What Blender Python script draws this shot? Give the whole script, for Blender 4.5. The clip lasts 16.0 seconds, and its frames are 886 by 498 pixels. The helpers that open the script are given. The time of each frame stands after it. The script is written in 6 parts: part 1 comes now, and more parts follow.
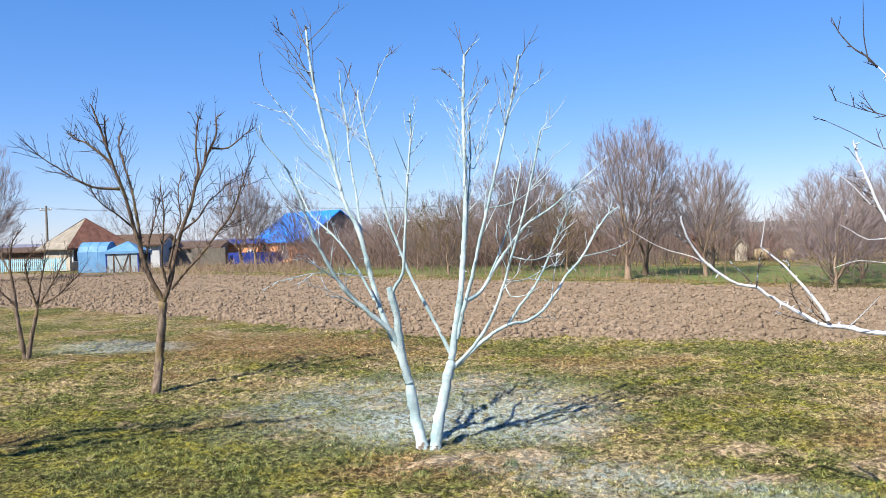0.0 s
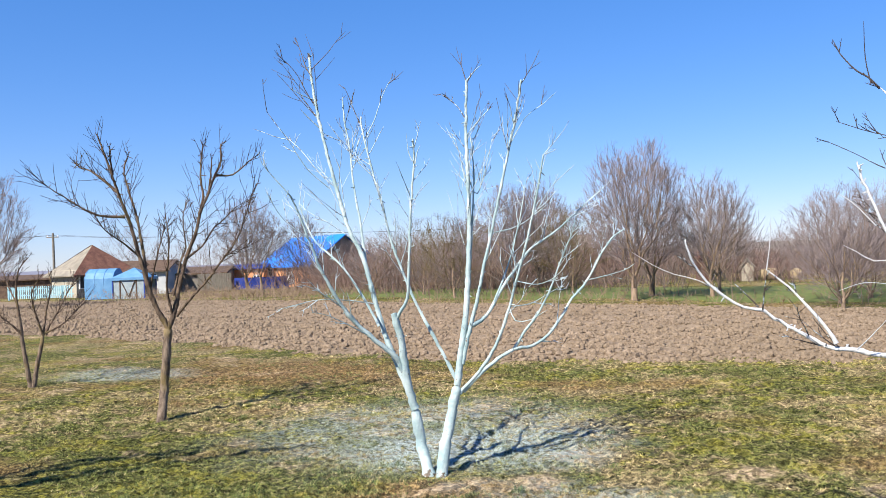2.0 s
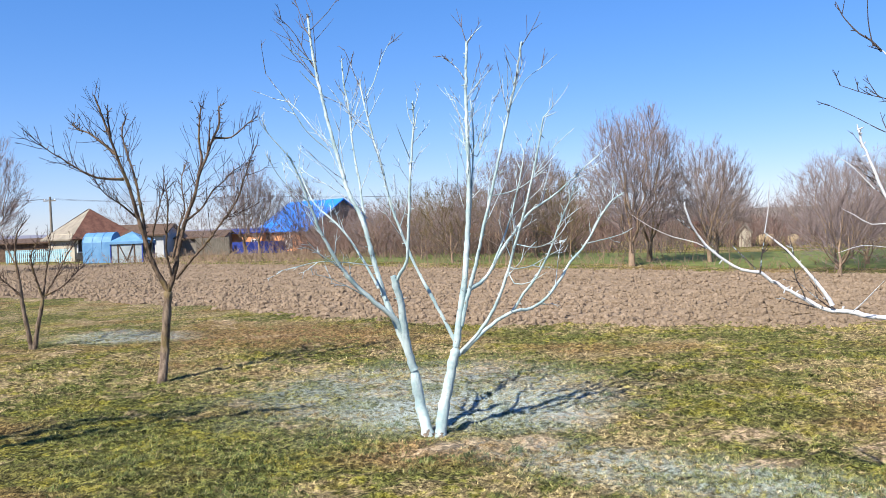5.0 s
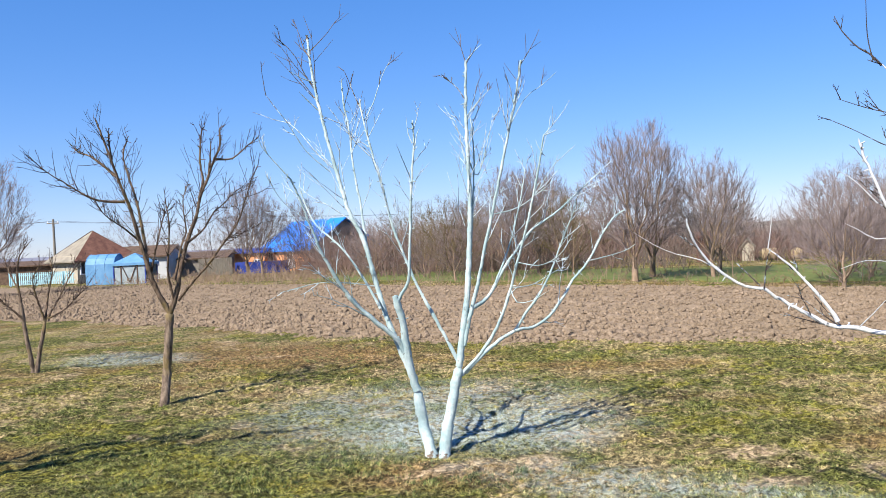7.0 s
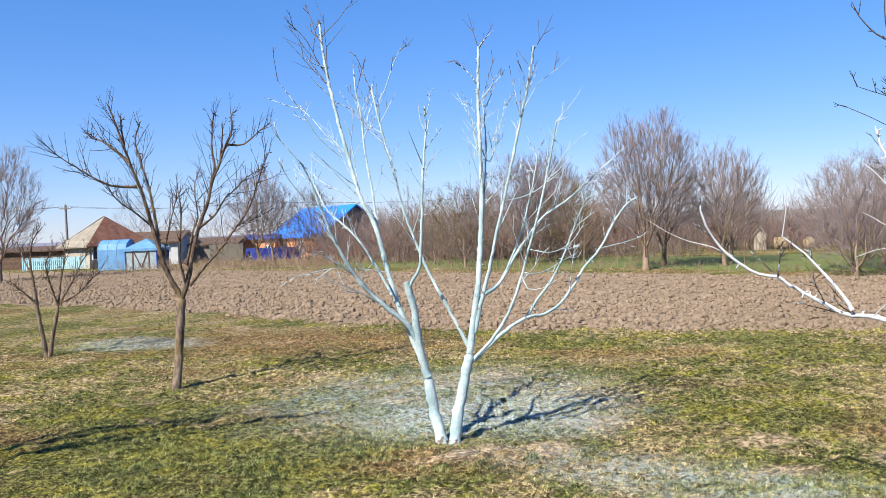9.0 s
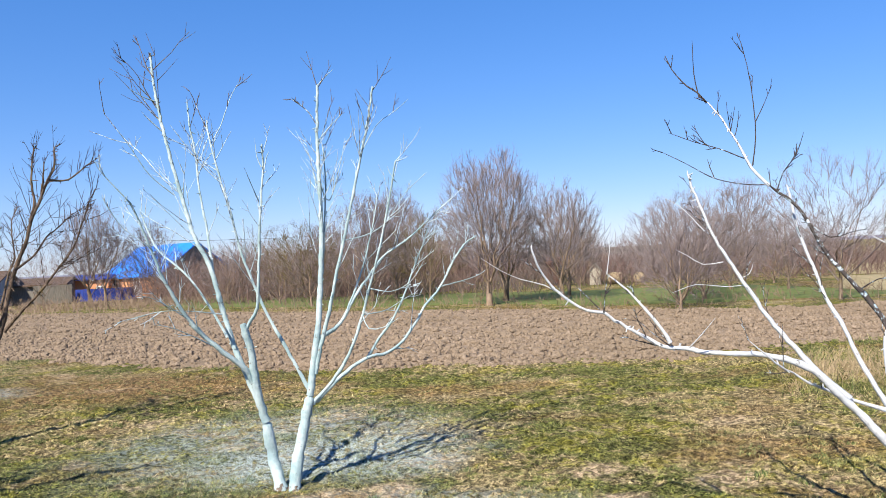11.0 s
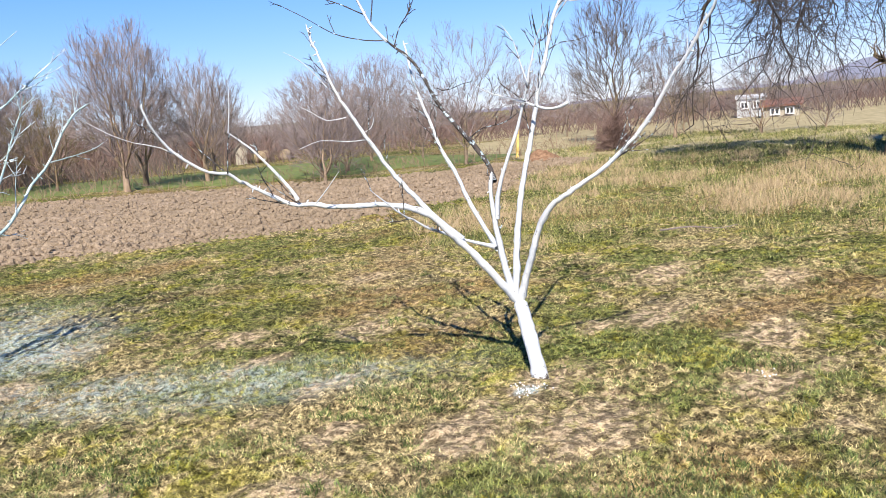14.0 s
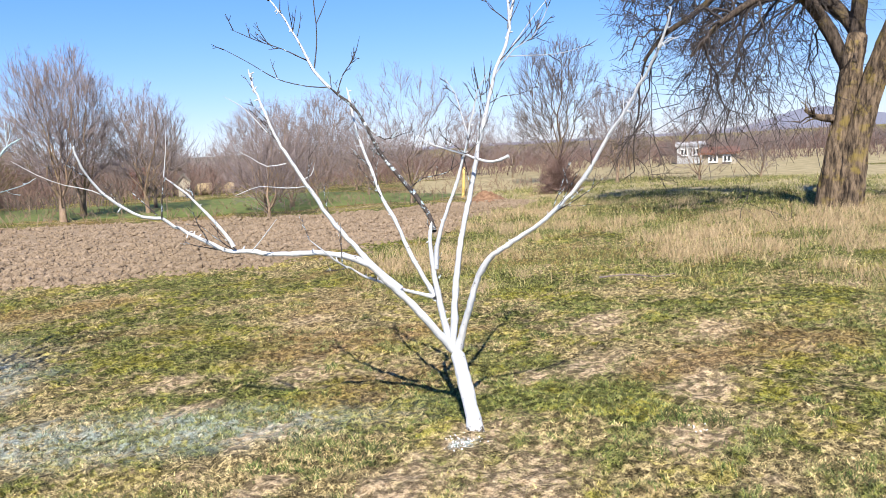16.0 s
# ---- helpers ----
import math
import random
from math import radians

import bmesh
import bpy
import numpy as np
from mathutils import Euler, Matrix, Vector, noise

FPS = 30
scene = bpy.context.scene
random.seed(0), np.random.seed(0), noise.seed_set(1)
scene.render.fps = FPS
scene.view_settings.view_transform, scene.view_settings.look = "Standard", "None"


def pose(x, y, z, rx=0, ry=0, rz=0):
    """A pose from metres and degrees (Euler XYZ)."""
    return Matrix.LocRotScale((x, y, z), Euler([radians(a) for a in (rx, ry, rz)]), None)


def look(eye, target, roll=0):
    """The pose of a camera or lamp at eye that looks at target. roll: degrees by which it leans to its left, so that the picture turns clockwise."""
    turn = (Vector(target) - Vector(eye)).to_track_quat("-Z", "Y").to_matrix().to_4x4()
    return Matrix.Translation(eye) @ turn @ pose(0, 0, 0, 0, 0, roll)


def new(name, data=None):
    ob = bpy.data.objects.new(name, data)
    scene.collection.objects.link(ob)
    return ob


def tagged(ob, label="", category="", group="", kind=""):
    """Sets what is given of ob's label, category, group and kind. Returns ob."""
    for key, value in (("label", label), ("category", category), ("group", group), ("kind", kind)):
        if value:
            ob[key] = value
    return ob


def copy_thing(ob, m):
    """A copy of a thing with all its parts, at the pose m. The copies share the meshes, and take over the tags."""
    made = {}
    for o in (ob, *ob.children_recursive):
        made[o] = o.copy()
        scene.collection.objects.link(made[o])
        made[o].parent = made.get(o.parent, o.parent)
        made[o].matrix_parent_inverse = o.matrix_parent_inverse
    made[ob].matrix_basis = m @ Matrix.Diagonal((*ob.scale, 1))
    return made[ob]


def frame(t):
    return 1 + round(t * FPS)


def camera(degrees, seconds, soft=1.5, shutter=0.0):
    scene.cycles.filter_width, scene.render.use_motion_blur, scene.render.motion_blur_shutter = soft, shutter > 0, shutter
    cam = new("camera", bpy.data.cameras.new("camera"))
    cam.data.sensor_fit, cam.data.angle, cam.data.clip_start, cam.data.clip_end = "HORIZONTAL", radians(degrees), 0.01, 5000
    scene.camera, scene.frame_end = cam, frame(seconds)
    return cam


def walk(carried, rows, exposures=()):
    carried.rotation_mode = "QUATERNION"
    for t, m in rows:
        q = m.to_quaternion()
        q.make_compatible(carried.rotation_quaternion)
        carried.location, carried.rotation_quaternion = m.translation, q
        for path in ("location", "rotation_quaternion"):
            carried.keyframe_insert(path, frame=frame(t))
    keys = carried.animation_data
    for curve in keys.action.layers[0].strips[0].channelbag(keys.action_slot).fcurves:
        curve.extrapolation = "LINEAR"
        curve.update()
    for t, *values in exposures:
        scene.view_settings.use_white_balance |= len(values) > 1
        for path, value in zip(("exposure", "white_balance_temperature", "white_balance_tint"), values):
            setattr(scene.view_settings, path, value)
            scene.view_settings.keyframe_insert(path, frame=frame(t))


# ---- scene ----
cam = camera(56.6, 16.0, soft=0.5)
PATH = [
    (0, (0.066, -1.009, 1.76), (0.083, 0.991, 1.727), -1.7),
    (0.5, (0.069, -0.996, 1.796), (0.084, 1.004, 1.822), -1.9),
    (1, (0.063, -1.013, 1.798), (0.068, 0.986, 1.87), -2.0),
    (1.5, (0.073, -1.012, 1.794), (0.074, 0.986, 1.876), -2.3),
    (2, (0.079, -0.996, 1.778), (0.084, 1.004, 1.801), -2.3),
    (2.5, (0.074, -0.978, 1.74), (0.077, 1.021, 1.68), -2.2),
    (3, (0.074, -0.99, 1.732), (0.075, 1.007, 1.633), -2.2),
    (3.5, (0.072, -1.003, 1.737), (0.077, 0.994, 1.633), -2.1),
    (4, (0.067, -1.011, 1.757), (0.074, 0.988, 1.679), -2.1),
    (6.5, (0.065, -1.019, 1.76), (0.069, 0.98, 1.715), -2.2),
    (7, (0.076, -0.989, 1.772), (0.078, 1.011, 1.753), -2.8),
    (7.5, (0.063, -1.011, 1.755), (0.047, 0.988, 1.711), -2.8),
    (8, (0.057, -1.007, 1.744), (0.026, 0.991, 1.675), -2.7),
    (8.2, (0.061, -1.001, 1.748), (0.029, 0.997, 1.676), -2.6),
    (10.3, (0.068, -0.974, 1.797), (0.128, 1.025, 1.818), -2.4),
    (10.5, (0.073, -0.981, 1.803), (0.193, 1.016, 1.828), -2.7),
    (11, (0.132, -0.959, 1.776), (0.478, 1.011, 1.801), -2.9),
    (11.1, (0.179, -0.925, 1.777), (0.594, 1.032, 1.805), -2.8),
    (11.5, (0.275, -0.919, 1.775), (0.96, 0.96, 1.808), -2.2),
    (12, (0.331, -0.938, 1.768), (1.216, 0.855, 1.798), -2.1),
    (12.5, (0.4, -0.998, 1.761), (1.381, 0.745, 1.734), -2.7),
    (13, (0.502, -1.009, 1.682), (1.568, 0.676, 1.525), -3.3),
    (13.5, (0.454, -0.917, 1.639), (1.59, 0.706, 1.367), -4.1),
    (14, (0.314, -0.876, 1.631), (1.395, 0.775, 1.311), -5.1),
    (14.5, (0.3, -0.901, 1.637), (1.346, 0.768, 1.289), -5.8),
    (15, (0.343, -0.917, 1.654), (1.436, 0.722, 1.31), -5.2),
    (15.5, (0.38, -0.879, 1.676), (1.544, 0.72, 1.379), -4.0),
    (16, (0.368, -0.885, 1.71), (1.569, 0.696, 1.467), -3.3),
]
walk(cam, [(t, look(eye, target, roll)) for t, eye, target, roll in PATH], [(0.0, 1.02), (10.3, 1.02), (11.5, 0.93), (12.5, 0.98), (14.0, 1.10), (16.0, 1.10)])

# ---- light ----
SUN_AZ, SUN_EL = radians(219), radians(43.5)      # compass turn from +y towards +x, and height, of the sun
sun_way = Vector((math.sin(SUN_AZ) * math.cos(SUN_EL), math.cos(SUN_AZ) * math.cos(SUN_EL), math.sin(SUN_EL)))
sun = new("sun", bpy.data.lights.new("sun", "SUN"))
sun.data.energy, sun.data.angle, sun.data.color = 5.0, radians(0.53), (1.0, 0.93, 0.82)
sun.matrix_world = look(sun_way * 50, (0, 0, 0))
world = bpy.data.worlds.new("sky")
scene.world = world
world.use_nodes = True
sky = world.node_tree.nodes.new("ShaderNodeTexSky")
sky.sky_type, sky.sun_disc = "NISHITA", False
sky.sun_elevation, sky.sun_rotation = SUN_EL, SUN_AZ
sky.air_density, sky.dust_density, sky.ozone_density = 1.0, 0.1, 3.0
world.node_tree.nodes["Background"].inputs[1].default_value = 0.122
tint = world.node_tree.nodes.new("ShaderNodeMix")              # the deep blue of a dry spring sky
tint.data_type, tint.blend_type = "RGBA", "MULTIPLY"
tint.inputs[0].default_value, tint.inputs[7].default_value = 1.0, (0.81, 0.935, 1.46, 1)
rich = world.node_tree.nodes.new("ShaderNodeHueSaturation")
rich.inputs["Saturation"].default_value = 1.34
world.node_tree.links.new(sky.outputs[0], tint.inputs[6])
even = world.node_tree.nodes.new("ShaderNodeGamma")
even.inputs[1].default_value = 0.64
world.node_tree.links.new(tint.outputs[2], even.inputs[0])
world.node_tree.links.new(even.outputs[0], rich.inputs["Color"])
world.node_tree.links.new(rich.outputs[0], world.node_tree.nodes["Background"].inputs[0])


# ---- node helpers and materials ----
class Nodes:
    """A short way to write a node material."""

    def __init__(self, name):
        self.mat = bpy.data.materials.new(name)
        self.mat.use_nodes = True
        self.tree = self.mat.node_tree
        self.bsdf = self.tree.nodes["Principled BSDF"]
        self.place = self.node("ShaderNodeNewGeometry").outputs["Position"]

    def node(self, kind, **inputs):
        n = self.tree.nodes.new(kind)
        for key, value in inputs.items():
            self.put(n, key.replace("_", " "), value)
        return n

    def put(self, n, key, value):
        slot = n.inputs[int(key)] if key.isdigit() else n.inputs[key]
        if hasattr(value, "is_output"):
            self.tree.links.new(value, slot)
        else:
            slot.default_value = value

    def noise(self, scale, detail=3.0, rough=0.55, place=None, stretch=None):
        place = place or self.place
        if stretch:
            m = self.tree.nodes.new("ShaderNodeMapping")
            m.inputs["Scale"].default_value = stretch
            self.tree.links.new(place, m.inputs[0])
            place = m.outputs[0]
        n = self.node("ShaderNodeTexNoise", Vector=place, Scale=scale, Detail=detail, Roughness=rough)
        return n.outputs[0]

    def ramp(self, fac, low, high, a=0.0, b=1.0):
        n = self.tree.nodes.new("ShaderNodeMapRange")
        n.interpolation_type = "SMOOTHSTEP"
        for key, value in (("Value", fac), ("From Min", low), ("From Max", high), ("To Min", a), ("To Max", b)):
            self.put(n, key, value)
        return n.outputs[0]

    def mix(self, fac, a, b):
        n = self.tree.nodes.new("ShaderNodeMix")
        n.data_type = "RGBA"
        for slot, value in ((n.inputs[0], fac), (n.inputs[6], a), (n.inputs[7], b)):
            if hasattr(value, "is_output"):
                self.tree.links.new(value, slot)
            else:
                slot.default_value = (*value, 1) if isinstance(value, tuple) else value
        return n.outputs[2]

    def math(self, op, a, b=0.0):
        n = self.tree.nodes.new("ShaderNodeMath")
        n.operation = op
        for slot, value in zip(n.inputs, (a, b)):
            if hasattr(value, "is_output"):
                self.tree.links.new(value, slot)
            else:
                slot.default_value = value
        return n.outputs[0]

    def blot(self, cx, cy, rx, ry, turn=0.0, edge=0.45, wobble=None):
        """1 inside a stain with an uneven rim on the ground, 0 outside."""
        m = self.tree.nodes.new("ShaderNodeMapping")
        m.vector_type = "TEXTURE"
        m.inputs["Location"].default_value, m.inputs["Rotation"].default_value = (cx, cy, 0), (0, 0, radians(turn))
        m.inputs["Scale"].default_value = (rx, ry, 1000)
        self.tree.links.new(self.place, m.inputs[0])
        far = self.node("ShaderNodeVectorMath")
        far.operation = "LENGTH"
        self.tree.links.new(m.outputs[0], far.inputs[0])
        d = far.outputs["Value"]
        if wobble is not None:
            d = self.math("ADD", d, self.math("MULTIPLY", self.math("SUBTRACT", wobble, 0.5), 1.3))
        return self.ramp(d, 1 + edge, 1 - edge)

    def tuft_tone(self, colour, low=0.52, high=1.70):
        """The colour darker in some hand-sized clumps and lighter in others."""
        fac = self.ramp(self.math("ADD", self.math("MULTIPLY", self.noise(17, 3, 0.65), 0.82), self.math("MULTIPLY", self.noise(5, 3, 0.6), 0.18)), 0.43, 0.57, low, high)
        n = self.node("ShaderNodeVectorMath")
        n.operation = "SCALE"
        self.tree.links.new(colour, n.inputs[0])
        self.tree.links.new(fac, n.inputs["Scale"])
        return n.outputs[0]

    def done(self, colour, rough=0.8, bump=None, depth=0.02, strength=0.6, spec=0.25, metal=0.0):
        t, b = self.tree, self.bsdf
        for key, value in (("Base Color", colour), ("Roughness", rough), ("Specular IOR Level", spec), ("Metallic", metal)):
            if hasattr(value, "is_output"):
                t.links.new(value, b.inputs[key])
            else:
                b.inputs[key].default_value = (*value, 1) if isinstance(value, tuple) else value
        if bump is not None:
            n = self.node("ShaderNodeBump", Height=bump, Distance=depth, Strength=strength)
            t.links.new(n.outputs[0], b.inputs["Normal"])
        return self.mat


def island(n):
    return n.node("ShaderNodeNewGeometry").outputs["Random Per Island"]


def spray_mask(n):
    """Where whitish-blue spray has drifted on to the ground: speckled, with unsprayed tufts left between."""
    wob = n.noise(1.3, 5, 0.65)
    speck = n.ramp(n.noise(15, 4, 0.75), 0.41, 0.57)
    hole = n.ramp(n.noise(2.6, 4, 0.65), 0.38, 0.54, 0.30, 1.0)
    wide = n.math("MULTIPLY", n.blot(-0.15, 7.7, 1.75, 1.65, 0, 0.50, wob), 0.62)
    core = n.math("MULTIPLY", n.blot(0.30, 6.75, 1.25, 0.85, 8, 0.50, wob), 1.0)
    band = n.math("MULTIPLY", n.blot(1.65, 4.55, 1.45, 0.42, -33, 0.8, wob), 0.70)
    small = n.math("MULTIPLY", n.blot(-5.5, 13.2, 1.2, 0.7, -12, 0.5, wob), 0.6)
    foot = n.math("MULTIPLY", n.blot(3.18, 2.74, 0.085, 0.045, 0, 0.6, n.noise(9, 4, 0.7)), n.ramp(n.noise(30, 3, 0.7), 0.42, 0.55))
    total = n.math("MAXIMUM", n.math("MAXIMUM", n.math("MULTIPLY", wide, hole), core), n.math("MAXIMUM", n.math("MULTIPLY", band, hole), small))
    return n.math("MAXIMUM", n.math("MULTIPLY", total, n.math("ADD", n.math("MULTIPLY", speck, 0.85), 0.15)), foot)


SOIL_SPOTS = ((0.05, 5.36, 0.36, 0.10), (0.75, 5.35, 0.22, 0.09), (2.46, 5.55, 0.30, 0.22), (4.38, 6.88, 0.28, 0.2), (6.1, 4.3, 0.45, 0.3), (6.4, 3.3, 0.5, 0.28), (4.9, 3.3, 0.4, 0.25), (2.6, 2.5, 0.5, 0.25),
              (3.05, 2.1, 0.5, 0.3), (-5.5, 7.6, 0.6, 0.6), (3.3, 4.9, 0.3, 0.2), (2.25, 4.7, 0.3, 0.15), (1.2, 6.3, 0.3, 0.2), (5.0, 2.4, 0.4, 0.25),
              (2.02, 3.03, 0.22, 0.14), (1.6, 2.46, 0.3, 0.18), (4.2, 1.85, 0.35, 0.22), (4.46, 3.49, 0.25, 0.15), (0.78, 3.11, 0.25, 0.15),
              (0.73, 5.49, 0.28, 0.15), (2.41, 3.8, 0.25, 0.14), (3.4, 2.8, 0.4, 0.25), (14.3, 14.4, 1.5, 0.9), (16.6, 17.0, 1.5, 0.8), (18.8, 18.2, 1.2, 0.7))


def soil_mask(n):
    """Bare spots in the lawn."""
    wob = n.noise(4.0, 5, 0.75)
    wob = n.math("ADD", n.math("MULTIPLY", n.math("SUBTRACT", wob, 0.5), 1.9), 0.5)
    total = n.math("MULTIPLY", n.ramp(n.noise(0.9, 5, 0.72), 0.55, 0.66), 0.9)
    for cx, cy, rx, ry in SOIL_SPOTS:
        total = n.math("MAXIMUM", total, n.blot(cx, cy, rx, ry, 20, 0.5, wob))
    return total


def bare_share(x, y):
    """1 in the middle of a bare spot, 0 away from them all."""
    out = np.zeros(np.shape(x))
    ca, sa = math.cos(radians(20)), math.sin(radians(20))
    for cx, cy, rx, ry in SOIL_SPOTS:
        u, v = (x - cx) * ca + (y - cy) * sa, (y - cy) * ca - (x - cx) * sa
        out = np.maximum(out, np.clip(1.4 - np.hypot(u / rx, v / ry) + 1.1 * (value_noise(x * 5, y * 5, 71) - 0.5), 0, 1))
    return out


def lawn_zones(n):
    """How green, how mossy and how reddish the turf is from place to place."""
    mid, clump = n.noise(3.2, 4, 0.65), n.noise(10, 3, 0.6)
    big = n.math("ADD", n.noise(0.5, 4, 0.6), n.math("MULTIPLY", n.blot(-3.2, 5.2, 2.8, 2.2, 20, 0.6, mid), 0.16))
    lively = n.math("ADD", n.math("ADD", n.math("MULTIPLY", mid, 0.6), n.math("MULTIPLY", clump, 0.4)), n.math("MULTIPLY", big, 0.9))
    green = n.ramp(lively, 0.885, 1.0)
    moss = n.math("MULTIPLY", n.ramp(n.math("ADD", n.math("MULTIPLY", n.noise(1.1, 4, 0.65), 0.7), n.math("MULTIPLY", clump, 0.3)), 0.51, 0.57), 0.55)
    red = n.math("MULTIPLY", n.ramp(n.noise(0.35, 3, 0.5, stretch=(1, 1.6, 1)), 0.52, 0.64), 0.65)
    red = n.math("MAXIMUM", red, n.math("MULTIPLY", n.blot(-2.6, 12.6, 2.6, 1.5, -20, 0.6, mid), 0.85))
    red = n.math("MAXIMUM", red, n.math("MULTIPLY", n.blot(0.1, 5.2, 0.9, 0.35, 0, 0.6, mid), 0.8))
    return green, moss, red


def lawn_material():
    n = Nodes("lawn_soil")
    grit, fine, clump = n.noise(70, 4, 0.75), n.noise(26, 5, 0.75), n.noise(11, 4, 0.65)
    grain = n.math("ADD", n.math("MULTIPLY", grit, 0.5), n.math("MULTIPLY", fine, 0.5))
    fresh, mossy, ruddy = lawn_zones(n)
    thatch = n.mix(n.ramp(grain, 0.42, 0.60), (0.045, 0.032, 0.012), (0.430, 0.340, 0.175))
    green = n.mix(n.ramp(grain, 0.42, 0.60), (0.010, 0.014, 0.003), (0.185, 0.188, 0.050))
    col = n.mix(fresh, thatch, green)
    moss = n.mix(n.ramp(grain, 0.40, 0.60), (0.060, 0.055, 0.006), (0.299, 0.264, 0.037))
    col = n.mix(mossy, col, moss)
    red = n.mix(n.ramp(grain, 0.40, 0.60), (0.060, 0.032, 0.013), (0.280, 0.175, 0.080))
    col = n.mix(ruddy, col, red)
    soil = n.mix(n.ramp(grain, 0.38, 0.62), (0.190, 0.128, 0.072), (0.470, 0.365, 0.235))
    col = n.mix(n.math("MULTIPLY", soil_mask(n), n.ramp(clump, 0.40, 0.54, 0.35, 1.0)), col, soil)
    col = n.tuft_tone(col, 0.56, 1.58)
    paint = n.mix(n.ramp(grain, 0.38, 0.62), (0.190, 0.235, 0.225), (0.530, 0.595, 0.570))
    col = n.mix(spray_mask(n), col, paint)
    return n.done(col, 0.95, n.math("ADD", n.math("MULTIPLY", grain, 0.6), clump), 0.06, 1.0, 0.1)


def turf_material():
    """Short blades that follow the green, mossy and ruddy parts of the lawn."""
    n = Nodes("mixed_blades")
    r = island(n)
    fresh, mossy, ruddy = lawn_zones(n)
    dry = n.mix(r, (0.070, 0.054, 0.022), (0.50, 0.41, 0.21))
    live = n.mix(r, (0.022, 0.036, 0.008), (0.200, 0.208, 0.056))
    col = n.mix(fresh, dry, live)
    col = n.mix(mossy, col, n.mix(r, (0.110, 0.105, 0.012), (0.340, 0.300, 0.050)))
    col = n.mix(ruddy, col, n.mix(r, (0.110, 0.065, 0.028), (0.330, 0.215, 0.105)))
    col = n.tuft_tone(col)
    col = n.mix(n.math("MULTIPLY", spray_mask(n), n.ramp(r, 0.0, 0.6, 0.5, 1.0)), col, (0.46, 0.540, 0.520))
    return n.done(col, 0.65, spec=0.2)


def blade_material(name, a, b, c):
    n = Nodes(name)
    r = island(n)
    col = n.mix(n.ramp(r, 0.0, 0.6), a, b)
    col = n.mix(n.ramp(r, 0.65, 1.0), col, c)
    tone = n.noise(0.8, 3, 0.6)
    col = n.mix(n.ramp(tone, 0.45, 0.70, 0.0, 0.4), col, c)
    col = n.tuft_tone(col, 0.50, 1.55)
    col = n.mix(n.math("MULTIPLY", spray_mask(n), n.ramp(r, 0.1, 0.8, 0.2, 0.95)), col, (0.36, 0.450, 0.430))
    return n.done(col, 0.65, spec=0.2)


def clod_material():
    n = Nodes("ploughed_soil")
    fine, mid, big = n.noise(30, 5, 0.7), n.noise(4, 4, 0.6), n.noise(0.25, 3, 0.5)
    col = n.mix(n.ramp(fine, 0.3, 0.7), (0.124, 0.091, 0.062), (0.272, 0.207, 0.147))
    col = n.mix(n.ramp(mid, 0.5, 0.75, 0, 0.7), col, (0.325, 0.248, 0.182))
    col = n.mix(n.ramp(big, 0.45, 0.7, 0, 0.45), col, (0.160, 0.120, 0.080))
    return n.done(col, 0.95, n.math("ADD", n.math("MULTIPLY", fine, 0.6), n.noise(12, 4, 0.7)), 0.016, 0.8, 0.08)


def bark_material(name, dark, light, moss=0.0, scale=22.0):
    n = Nodes(name)
    g = n.noise(scale, 6, 0.7, stretch=(1, 1, 0.25))
    col = n.mix(n.ramp(g, 0.32, 0.68), dark, light)
    if moss:
        col = n.mix(n.ramp(n.noise(3.5, 4, 0.6), 0.52, 0.68, 0, moss), col, (0.20, 0.15, 0.045))
    return n.done(col, 0.9, g, 0.03, 0.9, 0.15)


def limewash_material(name, paint_dark, paint, bark, cover, bare_low, bare_high):
    """Spray-painted bark: cover is how much of it is painted; above bare_high metres most of it is bare."""
    n = Nodes(name)
    g = n.noise(35, 5, 0.7, stretch=(1, 1, 0.4))
    flake = n.noise(26, 5, 0.7)
    z = n.node("ShaderNodeSeparateXYZ", Vector=n.place).outputs[2]
    bare = n.math("MAXIMUM", n.ramp(z, bare_low, bare_high), n.ramp(z, 0.10, -0.02, 0.0, 0.7))
    cut = n.math("ADD", cover, n.math("MULTIPLY", bare, -0.34))
    mask = n.ramp(n.math("SUBTRACT", flake, cut), 0.03, -0.03)
    skin = n.mix(n.ramp(n.noise(6, 4, 0.6), 0.35, 0.7), paint_dark, paint)
    wood = n.mix(n.ramp(g, 0.3, 0.7), bark, tuple(min(1, c * 2.4) for c in bark))
    return n.done(n.mix(mask, wood, skin), 0.85, n.math("ADD", g, flake), 0.012, 0.8, 0.2)


def plain_material(name, a, b, scale=6.0, rough=0.7, spec=0.3, bump=0.3, stretch=None, metal=0.0):
    n = Nodes(name)
    g = n.noise(scale, 5, 0.65, stretch=stretch)
    return n.done(n.mix(n.ramp(g, 0.3, 0.7), a, b), rough, g, 0.01, bump, spec, metal)


LAWN, CLOD = lawn_material(), clod_material()
BLADE_GREEN = blade_material("green_blades", (0.014, 0.030, 0.007), (0.105, 0.136, 0.036), (0.270, 0.250, 0.110))
BLADE_MIX = turf_material()
BLADE_TALL = blade_material("tall_blades", (0.034, 0.050, 0.012), (0.150, 0.165, 0.046), (0.380, 0.315, 0.155))
BLADE_STRAW = blade_material("straw_blades", (0.165, 0.128, 0.056), (0.360, 0.295, 0.160), (0.150, 0.137, 0.040))
RED_SOIL = plain_material("reddish_earth", (0.105, 0.058, 0.034), (0.235, 0.142, 0.088), 8, 0.95, 0.1, 0.8)
STRAW = plain_material("dry_stems", (0.235, 0.170, 0.095), (0.460, 0.350, 0.210), 9, 0.8)
